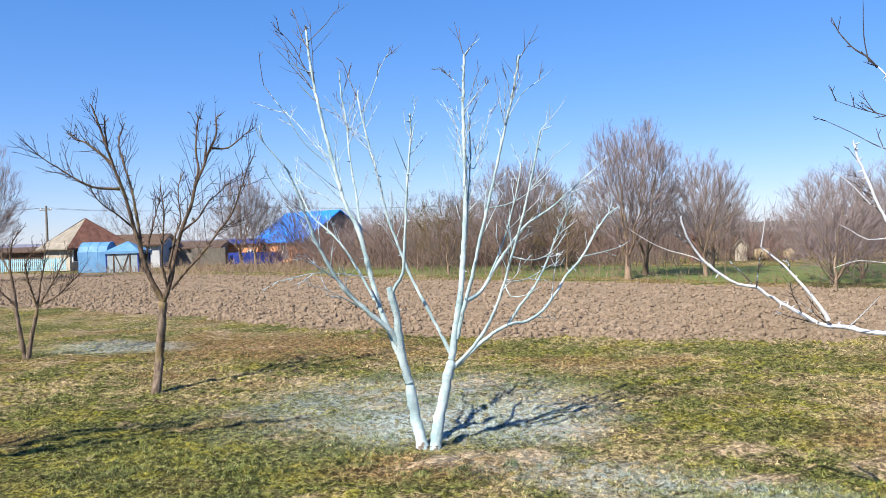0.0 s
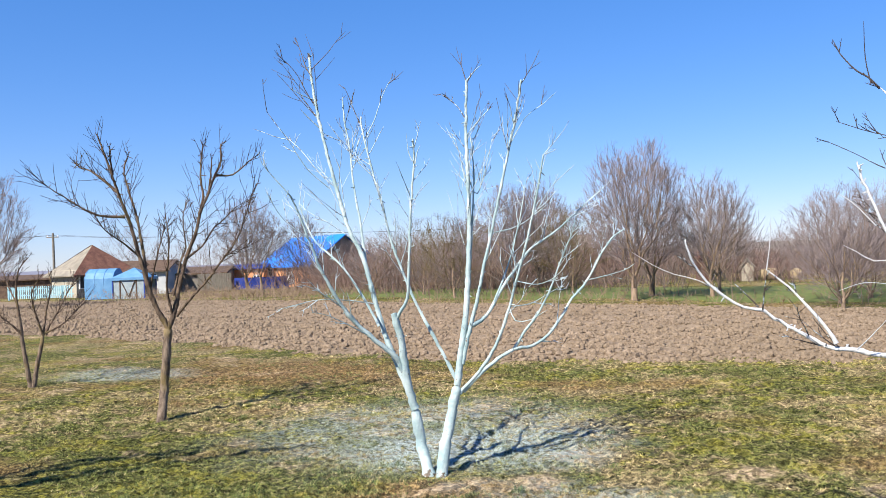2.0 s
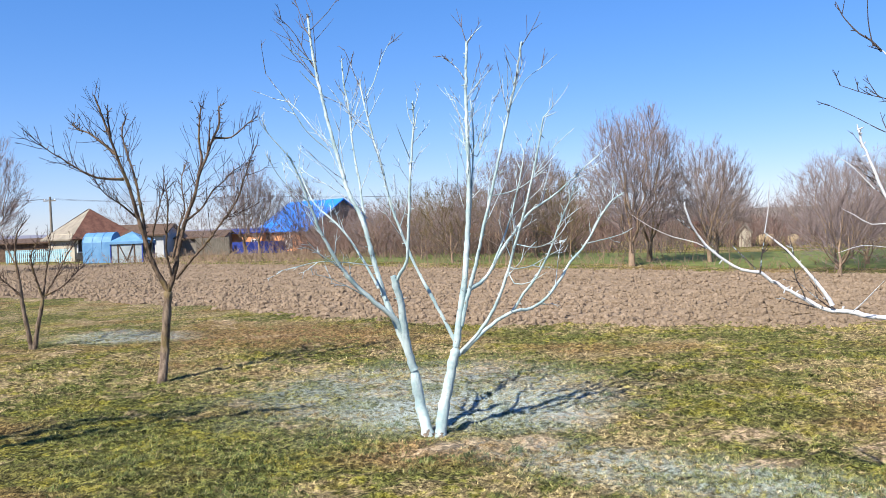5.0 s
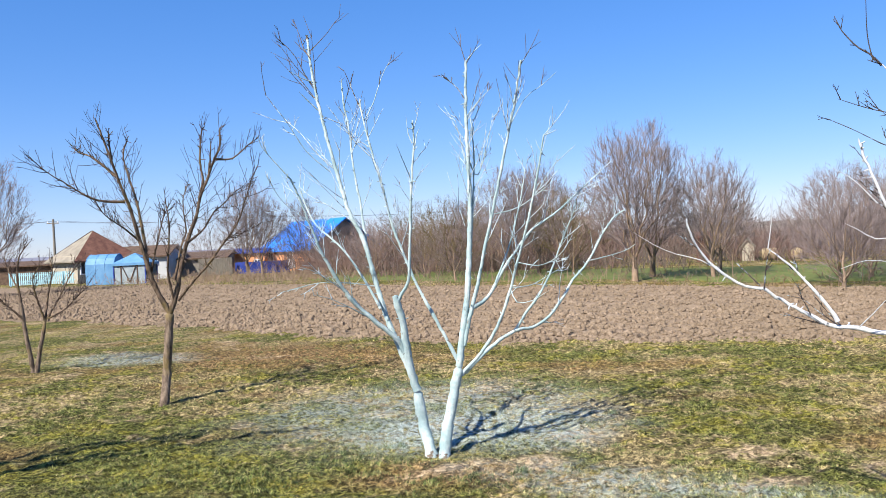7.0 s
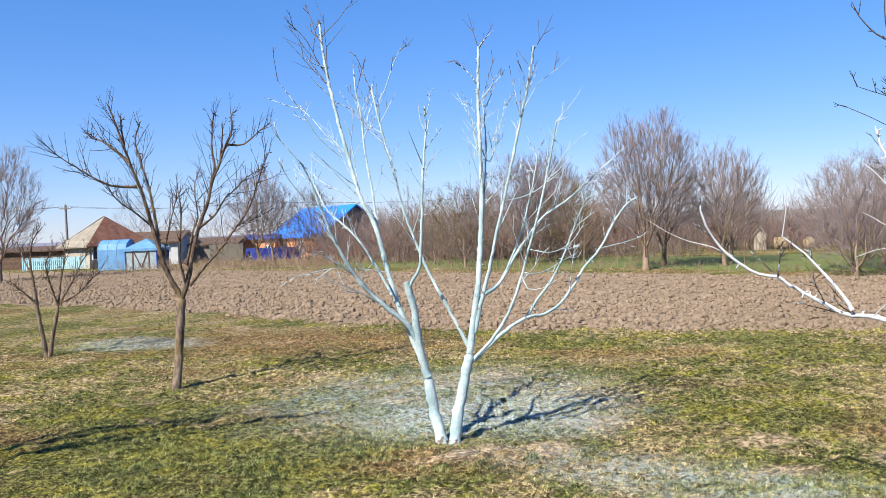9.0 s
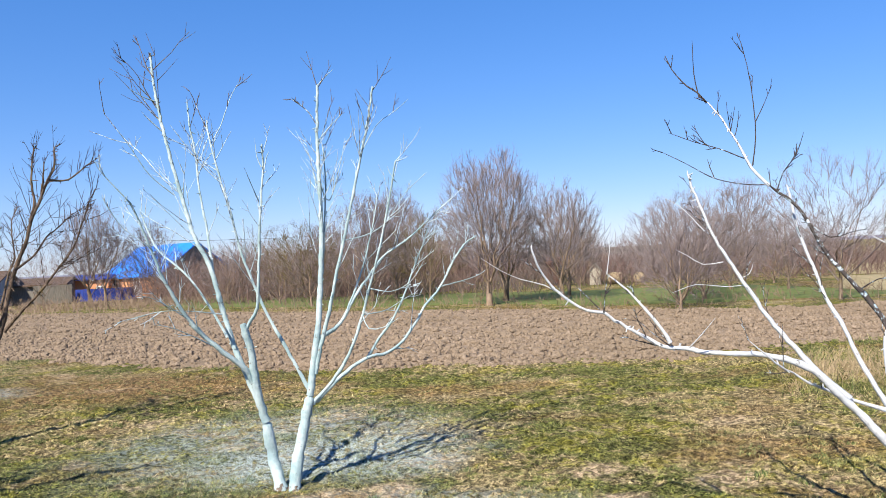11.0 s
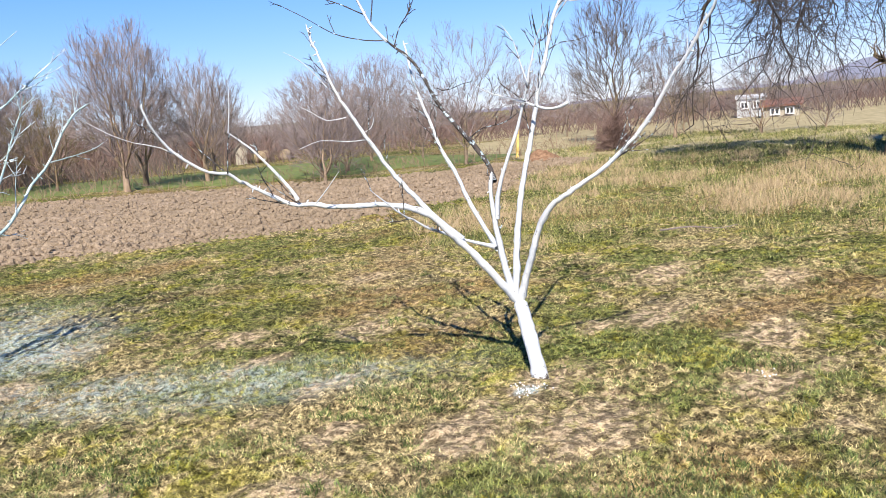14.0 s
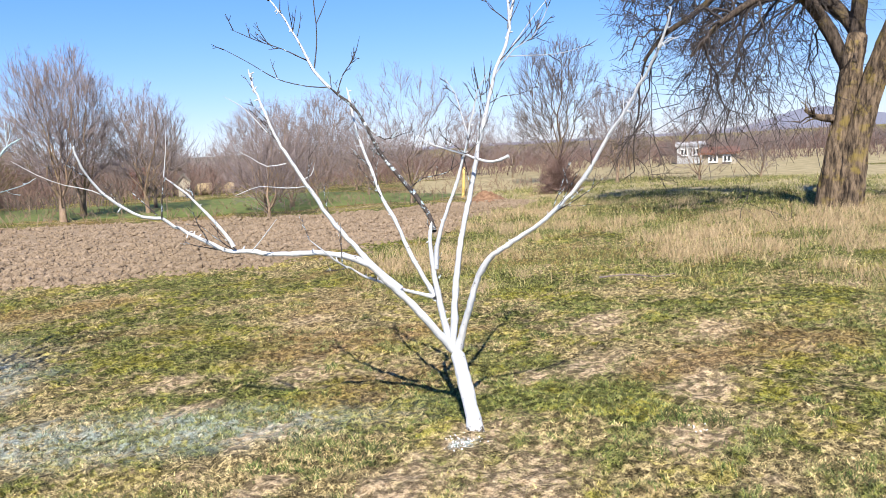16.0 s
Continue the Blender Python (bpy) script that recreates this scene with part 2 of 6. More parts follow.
PAINT_BLUE = limewash_material("bluish_limewash", (0.250, 0.345, 0.360), (0.460, 0.540, 0.545), (0.085, 0.066, 0.052), 0.655, 3.3, 4.0)
PAINT_WHITE = limewash_material("white_limewash", (0.418, 0.438, 0.469), (0.520, 0.526, 0.533), (0.053, 0.042, 0.032), 0.66, 2.7, 4.2)
BARE_A = limewash_material("half_bare_bark", (0.377, 0.476, 0.525), (0.508, 0.590, 0.640), (0.070, 0.051, 0.041), 0.58, 2.7, 3.6)
BARE_D = limewash_material("dark_half_painted_bark", (0.328, 0.410, 0.459), (0.459, 0.525, 0.574), (0.032, 0.026, 0.024), 0.44, 1.9, 3.6)
BARK = bark_material("orchard_bark", (0.078, 0.057, 0.042), (0.250, 0.190, 0.140), 0.5)
BARK_LIMB = bark_material("dark_limb_bark", (0.041, 0.030, 0.023), (0.180, 0.127, 0.090), 0.4)
BARK_TIP = bark_material("dark_twig_bark", (0.029, 0.021, 0.018), (0.082, 0.056, 0.045))
BARK_OLD = bark_material("old_bark", (0.016, 0.012, 0.010), (0.205, 0.150, 0.102), 0.75, 11.0)
BARK_BOUGH = bark_material("bough_bark", (0.016, 0.012, 0.010), (0.095, 0.073, 0.058), 0.3, 14.0)
BARK_FAR = bark_material("far_bark", (0.100, 0.072, 0.052), (0.300, 0.217, 0.155), 0.5, 6.0)
TWIG_FAR = plain_material("far_twigs", (0.122, 0.097, 0.092), (0.245, 0.197, 0.189), 3)
TWIG_BROWN = plain_material("brown_twigs", (0.070, 0.055, 0.046), (0.150, 0.118, 0.098), 3)
TWIG_RED = plain_material("reddish_twigs", (0.112, 0.070, 0.057), (0.190, 0.125, 0.104), 2)
TWIG_TAN = plain_material("tan_twigs", (0.150, 0.102, 0.068), (0.255, 0.183, 0.125), 2)
TWIG_DARK = plain_material("dark_twigs", (0.022, 0.018, 0.017), (0.060, 0.047, 0.042), 4)
TWIG_OLIVE = plain_material("olive_twigs", (0.066, 0.051, 0.022), (0.140, 0.106, 0.044), 3)


# ---- geometry helpers ----
def value_noise(x, y, seed=0):
    """Smooth noise from 0 to 1 over arrays."""
    xi, yi = np.floor(x).astype(np.int64), np.floor(y).astype(np.int64)
    fx, fy = x - xi, y - yi
    fx, fy = fx * fx * (3 - 2 * fx), fy * fy * (3 - 2 * fy)

    def lattice(a, b):
        h = (a * 374761393 + b * 668265263 + seed * 974634777) & 0x7FFFFFFF
        h = ((h ^ (h >> 13)) * 1274126177) & 0x7FFFFFFF
        return ((h ^ (h >> 16)) & 0xFFFF) / 65535.0

    low = lattice(xi, yi) * (1 - fx) + lattice(xi + 1, yi) * fx
    high = lattice(xi, yi + 1) * (1 - fx) + lattice(xi + 1, yi + 1) * fx
    return low * (1 - fy) + high * fy


def mesh_of(name, verts, loops, sizes, material, smooth=False):
    """A mesh from arrays: points, corner indices, and the number of corners of each face."""
    me = bpy.data.meshes.new(name)
    verts, loops, sizes = np.asarray(verts, np.float32), np.asarray(loops, np.int32), np.asarray(sizes, np.int32)
    me.vertices.add(len(verts))
    me.vertices.foreach_set("co", verts.ravel())
    me.loops.add(len(loops))
    me.loops.foreach_set("vertex_index", loops)
    me.polygons.add(len(sizes))
    me.polygons.foreach_set("loop_start", np.concatenate(([0], np.cumsum(sizes)[:-1])).astype(np.int32))
    me.polygons.foreach_set("use_smooth", np.full(len(sizes), smooth))
    me.update(calc_edges=True)
    me.materials.append(material)
    return me


def tube_arrays(points, radii, sides):
    """Tubes along many lines at once. points (M, K, 3), radii (M, K). Returns vertices and quads."""
    m, k, _ = points.shape
    tang = np.gradient(points, axis=1)
    tang /= np.linalg.norm(tang, axis=2, keepdims=True) + 1e-9
    mean = tang.mean(axis=1, keepdims=True)
    ref = np.where(np.abs(mean[..., 2:3]) > 0.8, np.array([1.0, 0, 0]), np.array([0, 0, 1.0]))
    u = np.cross(tang, np.broadcast_to(ref, tang.shape))
    u /= np.linalg.norm(u, axis=2, keepdims=True) + 1e-9
    v = np.cross(tang, u)
    ang = np.arange(sides) * 2 * np.pi / sides
    ring = u[:, :, None, :] * np.cos(ang)[None, None, :, None] + v[:, :, None, :] * np.sin(ang)[None, None, :, None]
    verts = points[:, :, None, :] + ring * radii[:, :, None, None]
    idx = np.arange(m * k * sides).reshape(m, k, sides)
    a, b = idx[:, :-1, :], idx[:, 1:, :]
    quads = np.stack([a, np.roll(a, -1, 2), np.roll(b, -1, 2), b], axis=-1).reshape(-1, 4)
    return verts.reshape(-1, 3), quads


class Tubes:
    """Gathers tubes, to make one mesh of them."""

    def __init__(self):
        self.v, self.q, self.n = [], [], 0

    def add(self, points, radii, sides=3):
        v, q = tube_arrays(np.asarray(points, float), np.asarray(radii, float), sides)
        self.v.append(v)
        self.q.append(q + self.n)
        self.n += len(v)

    def mesh(self, name, material, smooth=True):
        v, q = np.concatenate(self.v), np.concatenate(self.q)
        return mesh_of(name, v, q.ravel(), np.full(len(q), 4), material, smooth)


def part(name, data, parent, label=""):
    """A mesh or a bmesh (with one material set) as one part under a thing."""
    ob = new(name, data)
    ob.parent = parent
    ob.matrix_parent_inverse = Matrix()
    return tagged(ob, label) if label else ob


def bm_mesh(name, bm, material):
    me = bpy.data.meshes.new(name)
    bmesh.ops.recalc_face_normals(bm, faces=bm.faces)
    bm.to_mesh(me)
    bm.free()
    me.materials.append(material)
    return me


def block(bm, lo, hi, bevel=0.0):
    """Adds a box from corner lo to corner hi, its edges eased by bevel."""
    size, mid = [b - a for a, b in zip(lo, hi)], [(a + b) / 2 for a, b in zip(lo, hi)]
    made = bmesh.ops.create_cube(bm, size=1, matrix=Matrix.LocRotScale(mid, None, size))
    if bevel:
        edges = list({e for v in made["verts"] for e in v.link_edges})
        bmesh.ops.bevel(bm, geom=edges, offset=bevel, segments=1, affect="EDGES")
    return made


def box_part(name, lo, hi, material, parent, label="", bevel=0.0):
    bm = bmesh.new()
    block(bm, lo, hi, bevel)
    return part(name, bm_mesh(name, bm, material), parent, label)


def thing(name, label, category, m=None, group="", kind=""):
    ob = tagged(new(name), label, category, group, kind)
    ob.empty_display_size = 0.2
    if m is not None:
        ob.matrix_basis = m
    return ob


def spline(points, step):
    """A smooth line through points, with a point every step or so."""
    p = np.asarray(points, float)
    if len(p) == 2:
        p = np.vstack([p[0], (p[0] + p[1]) / 2, p[1]])
    ext = np.vstack([2 * p[0] - p[1], p, 2 * p[-1] - p[-2]])
    out = []
    for i in range(1, len(ext) - 2):
        n = max(2, int(np.linalg.norm(ext[i + 1] - ext[i]) / step))
        t = np.linspace(0, 1, n, endpoint=False)[:, None]
        a, b, c, d = ext[i - 1:i + 3]
        out.append(0.5 * (2 * b + (c - a) * t + (2 * a - 5 * b + 4 * c - d) * t ** 2 + (3 * b - a - 3 * c + d) * t ** 3))
    return np.vstack(out + [p[-1:]])


def offspring(rng, lines, count, s0, s1, spread, length, droop, points=4, wiggle=0.08, up=0.0):
    """Side shoots on many lines (M, K, 3). length is a share of the parent's length. Returns (M * count, points, 3)."""
    m, k, _ = lines.shape
    s = rng.uniform(s0, s1, (m, count)) * (k - 1)
    i = np.minimum(s.astype(int), k - 2)
    f = (s - i)[..., None]
    rows = np.arange(m)[:, None]
    a, b = lines[rows, i], lines[rows, i + 1]
    start = a + (b - a) * f
    tang = (b - a) / (np.linalg.norm(b - a, axis=2, keepdims=True) + 1e-9)
    rand = rng.normal(size=start.shape)
    side = np.cross(tang, rand)
    side /= np.linalg.norm(side, axis=2, keepdims=True) + 1e-9
    ang = np.radians(rng.normal(spread, spread * 0.25, (m, count, 1)))
    way = tang * np.cos(ang) + side * np.sin(ang)
    way[..., 2] += up
    way /= np.linalg.norm(way, axis=2, keepdims=True)
    span = np.linalg.norm(np.diff(lines, axis=1), axis=2).sum(1)[:, None, None]
    size = span * length * rng.uniform(0.55, 1.25, (m, count, 1)) * (1.15 - 0.5 * (s / (k - 1))[..., None])
    t = np.linspace(0, 1, points)[None, None, :, None]
    line = start[:, :, None] + way[:, :, None] * size[:, :, None] * t
    line[..., 2] += droop * size * (t[..., 0] ** 2)
    line += rng.normal(size=line.shape) * wiggle * size[:, :, None] * t
    return line.reshape(m * count, points, 3)


def taper(lines, r0, r1):
    return np.linspace(r0, r1, lines.shape[1])[None, :] * np.ones((len(lines), 1))


# ---- ground ----
def ground_height(x, y):
    return 0.05 * (value_noise(x * 0.5 + 9, y * 0.5 + 4, 5) - 0.5) * np.clip(np.hypot(x, y) / 6, 0.3, 1) \
        + 0.022 * (value_noise(x * 3.1, y * 3.1, 8) - 0.5) + 0.042 * (value_noise(x * 8.5, y * 8.5, 6) - 0.5) + 0.026 * (value_noise(x * 16, y * 16, 7) - 0.5)


NEAR_X = (-70, -25, -13.7, -9.8, -6.0, -3.15, -0.7, 1.2, 3.1, 5.5, 7.7, 9.5, 11.0, 13.0, 15.2, 17.2)
NEAR_Y = (52, 33.5, 25.0, 22.0, 18.9, 16.0, 14.1, 12.8, 12.4, 11.5, 11.2, 11.9, 12.9, 14.0, 15.4, 16.6)
FAR_X = (-70, -29.5, -15, -5.6, 0.6, 6.1, 11.2, 13.2, 15.2, 17.2)
FAR_Y = (75, 55, 45.7, 37.5, 30.5, 25.9, 20.3, 18.9, 18.0, 17.2)


def field_share(x, y):
    """Above 0 inside the ploughed field: metres from its edges."""
    wob = (value_noise(x * 1.3, y * 1.3, 3) - 0.5) * 1.1 + (value_noise(x * 4.5, y * 4.5, 4) - 0.5) * 0.35
    return np.minimum(y - np.interp(x, NEAR_X, NEAR_Y), np.interp(x, FAR_X, FAR_Y) - y) + wob


def build_ground():
    def steps(lo, hi, fine):
        """Close lines from lo to hi, then ever wider ones to the horizon."""
        out = fine * 1.11 ** np.arange(1, 82)
        out = np.cumsum(out)
        return np.concatenate([(lo - out)[::-1], np.arange(lo, hi, fine), hi + out])

    ax, ay = steps(-4.5, 8.5, 0.028), steps(1.2, 12.0, 0.028)
    x, y = np.meshgrid(ax, ay)
    near = np.hypot(x, y) < 60
    z = np.where(near, ground_height(x, y), 0.0)
    inside = np.clip((field_share(x, y) - 0.5) / 0.8, 0, 1)
    z = z - 0.12 * inside
    i = np.arange(x.size).reshape(x.shape)
    quads = np.stack([i[:-1, :-1], i[:-1, 1:], i[1:, 1:], i[1:, :-1]], -1).reshape(-1, 4)
    v = np.stack([x, y, z], -1).reshape(-1, 3)
    tagged(new("ground", mesh_of("ground", v, quads.ravel(), np.full(len(quads), 4), LAWN, True)),
           "patchy spring lawn with bare soil and drifted paint", "ground", "", "structure")


def field_relief(x, y, share):
    """Height of the turned earth: furrows and lumps that die out at the edge."""
    lump = (value_noise(x * 7.5, y * 7.5, 11) - 0.5) * 0.048 + (value_noise(x * 4.2, y * 4.2, 12) - 0.5) * 0.046 + (value_noise(x * 2, y * 2, 13) - 0.5) * 0.07
    furrow = 0.014 * np.sin((y * 0.93 + x * 0.36) * 2 * np.pi / 0.55 + 3 * value_noise(x * 0.4, y * 0.4, 14))
    edge = np.clip((share + 0.25) / 0.9, 0, 1)
    return -0.045 + 0.085 * edge * edge * (3 - 2 * edge) + (lump + furrow) * np.clip(share / 1.2 + 0.15, 0, 1)


def soil_clods(rng, base, face, m, near, far, name, label):
    """Lumps of earth strewn between two distances from the field's near edge."""
    cx = rng.uniform(-24, 17, m)
    lo, hi = np.interp(cx, NEAR_X, NEAR_Y), np.interp(cx, FAR_X, FAR_Y)
    cy = np.minimum(lo + near - 0.3 + rng.uniform(0, 1, m) ** 1.3 * (np.minimum(far, hi - lo) - near), hi)
    keep = field_share(cx, cy) > rng.uniform(-0.35, 0.15, m)
    cx, cy = cx[keep], cy[keep]
    m = len(cx)
    size = np.minimum(rng.gamma(1.2, 0.014, m) + 0.012, 0.070)
    turn = rng.uniform(0, 2 * np.pi, m)
    spun = np.stack([base[None, :, 0] * np.cos(turn)[:, None] - base[None, :, 1] * np.sin(turn)[:, None],
                     base[None, :, 0] * np.sin(turn)[:, None] + base[None, :, 1] * np.cos(turn)[:, None], base[None, :, 2] + 0 * turn[:, None]], -1)
    shape = spun * rng.uniform(0.75, 1.25, (m, len(base), 1)) * size[:, None, None] * np.stack([rng.uniform(0.8, 1.4, m), rng.uniform(0.8, 1.2, m), rng.uniform(0.8, 1.2, m)], -1)[:, None]
    height = field_relief(cx, cy, field_share(cx, cy)) + size * 0.30
    v = shape + np.stack([cx, cy, height], -1)[:, None]
    f = (face[None] + (np.arange(m) * len(base))[:, None, None]).reshape(-1, 3)
    tagged(new(name, mesh_of(name, v.reshape(-1, 3), f.ravel(), np.full(len(f), 3), CLOD, False)), label, "soil", "", "stuff")


def build_field():
    u = np.concatenate([np.linspace(-60, -14, 130, endpoint=False), np.linspace(-14, 17.2, 410)])
    w = np.linspace(0, 1, 250) ** 1.2
    x = u[None, :] + 0 * w[:, None]
    lo, hi = np.interp(u, NEAR_X, NEAR_Y) - 0.8, np.interp(u, FAR_X, FAR_Y) + 0.8
    y = lo[None, :] + (hi - lo)[None, :] * w[:, None]
    x = x + (value_noise(x * 9, y * 9, 31) - 0.5) * 0.03
    y = y + (value_noise(x * 9, y * 9, 32) - 0.5) * 0.02
    share = field_share(x, y)
    z = field_relief(x, y, share)
    rows, cols = x.shape
    i = np.arange(rows * cols).reshape(rows, cols)
    quads = np.stack([i[:-1, :-1], i[:-1, 1:], i[1:, 1:], i[1:, :-1]], -1).reshape(-1, 4)
    quads = quads[(share.ravel()[quads] > -0.6).any(1)]
    v = np.stack([x, y, z], -1).reshape(-1, 3)
    tagged(new("ploughed_field", mesh_of("ploughed_field", v, quads.ravel(), np.full(len(quads), 4), CLOD, True)),
           "freshly ploughed brown earth field full of clods", "field", "", "structure")
    rng = np.random.default_rng(5)
    g = (1 + 5 ** 0.5) / 2                                    # twenty-sided lumps
    base = np.array([(-1, g, 0), (1, g, 0), (-1, -g, 0), (1, -g, 0), (0, -1, g), (0, 1, g), (0, -1, -g), (0, 1, -g), (g, 0, -1), (g, 0, 1), (-g, 0, -1), (-g, 0, 1)]) / 1.9
    face = np.array([(0, 11, 5), (0, 5, 1), (0, 1, 7), (0, 7, 10), (0, 10, 11), (1, 5, 9), (5, 11, 4), (11, 10, 2), (10, 7, 6), (7, 1, 8),
                     (3, 9, 4), (3, 4, 2), (3, 2, 6), (3, 6, 8), (3, 8, 9), (4, 9, 5), (2, 4, 11), (6, 2, 10), (8, 6, 7), (9, 8, 1)])
    soil_clods(rng, base, face, 30000, 0.0, 5.5, "soil_clods", "loose dry clods of turned brown earth by the lawn")
    soil_clods(rng, base, face, 28000, 4.0, 40.0, "far_soil_clods", "loose dry clods across the ploughed field")


def soil_mound(x0, y0, rx, ry, tall, turn):
    """A heap of reddish earth at the field's corner."""
    k = np.linspace(0, 1, 22)
    a = np.linspace(0, 2 * np.pi, 48, endpoint=False)
    rr, aa = np.meshgrid(k, a, indexing="ij")
    x, y = rr * np.cos(aa) * rx, rr * np.sin(aa) * ry
    rough = value_noise(x * 5 + 3, y * 5 + 8, 61) - 0.5
    z = tall * (np.exp(-(rr * 1.7) ** 2) * (1 + 0.9 * rough) + 0.45 * np.exp(-(((x - rx * 0.45) / 0.35) ** 2 + (y / 0.3) ** 2))) + 0.07 * (value_noise(x * 16, y * 16, 62) - 0.5) * (1 - rr) - 0.05 * rr
    i = np.arange(x.size).reshape(x.shape)
    n = np.roll(i, -1, 1)
    q = np.stack([i[:-1], i[1:], n[1:], n[:-1]], -1).reshape(-1, 4)
    ob = thing("soil_mound", "low heap of reddish-brown earth at the field corner", "earth heap", pose(x0, y0, 0, 0, 0, turn))
    part("earth", mesh_of("earth", np.stack([x, y, z], -1).reshape(-1, 3), q.ravel(), np.full(len(q), 4), RED_SOIL, True), ob)


def blades(rng, x, y, z, tall, wide, lean, simple=False):
    """Bent grass blades: five points and two faces each, or a single pointed face."""
    m = len(x)
    a, b = rng.uniform(0, 2 * np.pi, m), rng.uniform(0, 2 * np.pi, m)
    side = np.stack([np.cos(a), np.sin(a), 0 * a], -1) * wide[:, None] * 0.5
    tip = np.stack([np.cos(b), np.sin(b), 0 * b], -1) * (tall * lean)[:, None]
    up = np.stack([0 * a, 0 * a, tall], -1) * np.sqrt(np.clip(1 - lean ** 2 * 0.8, 0.05, 1))[:, None]
    root = np.stack([x, y, z], -1)
    if simple:
        v = np.stack([root - side, root + side, root + up + tip], 1).reshape(-1, 3)
        return v, np.arange(3 * m), np.full(m, 3)
    mid = root + up * 0.6 + tip * 0.35
    v = np.stack([root - side, root + side, mid + side * 0.8, mid - side * 0.8, root + up + tip], 1).reshape(-1, 3)
    o = (np.arange(m) * 5)[:, None]
    quad, tri = o + np.array([0, 1, 2, 3]), o + np.array([3, 2, 4])
    loops = np.concatenate([quad, tri], 1).ravel()
    return v, loops, np.tile([4, 3], m)


def blade_object(name, label, parts, material):
    v, l, s, n = [], [], [], 0
    for a, b, c in parts:
        v.append(a), l.append(b + n), s.append(c)
        n += len(a)
    tagged(new(name, mesh_of(name, np.concatenate(v), np.concatenate(l), np.concatenate(s), material)), label, "grass", "", "stuff")


def scatter(rng, m, near, far, wide=0.60, turn=0.33):
    """Points of a fan in front of the walk, thinning out with distance."""
    r = near * (far / near) ** rng.uniform(0, 1, m)
    a = turn + rng.uniform(-1, 1, m) * (wide + 0.22)
    return 0.2 + r * np.sin(a), -1.0 + r * np.cos(a)


def tufts(rng, cx, cy, count, radius, low, high, wide, lean, simple=False):
    """Clumps of blades: count blades round each centre, leaning outwards."""
    n = len(cx)
    x = np.repeat(cx, count) + rng.normal(size=n * count) * np.repeat(radius, count)
    y = np.repeat(cy, count) + rng.normal(size=n * count) * np.repeat(radius, count)
    size = np.repeat(rng.uniform(0.7, 1.3, n), count)
    tall = rng.uniform(low, high, n * count) * size
    far = np.hypot(x, y + 1)
    return blades(rng, x, y, ground_height(x, y) - 0.005, tall, rng.uniform(0.6, 1.2, n * count) * wide * (1 + far / 10), rng.uniform(*lean, n * count), simple)


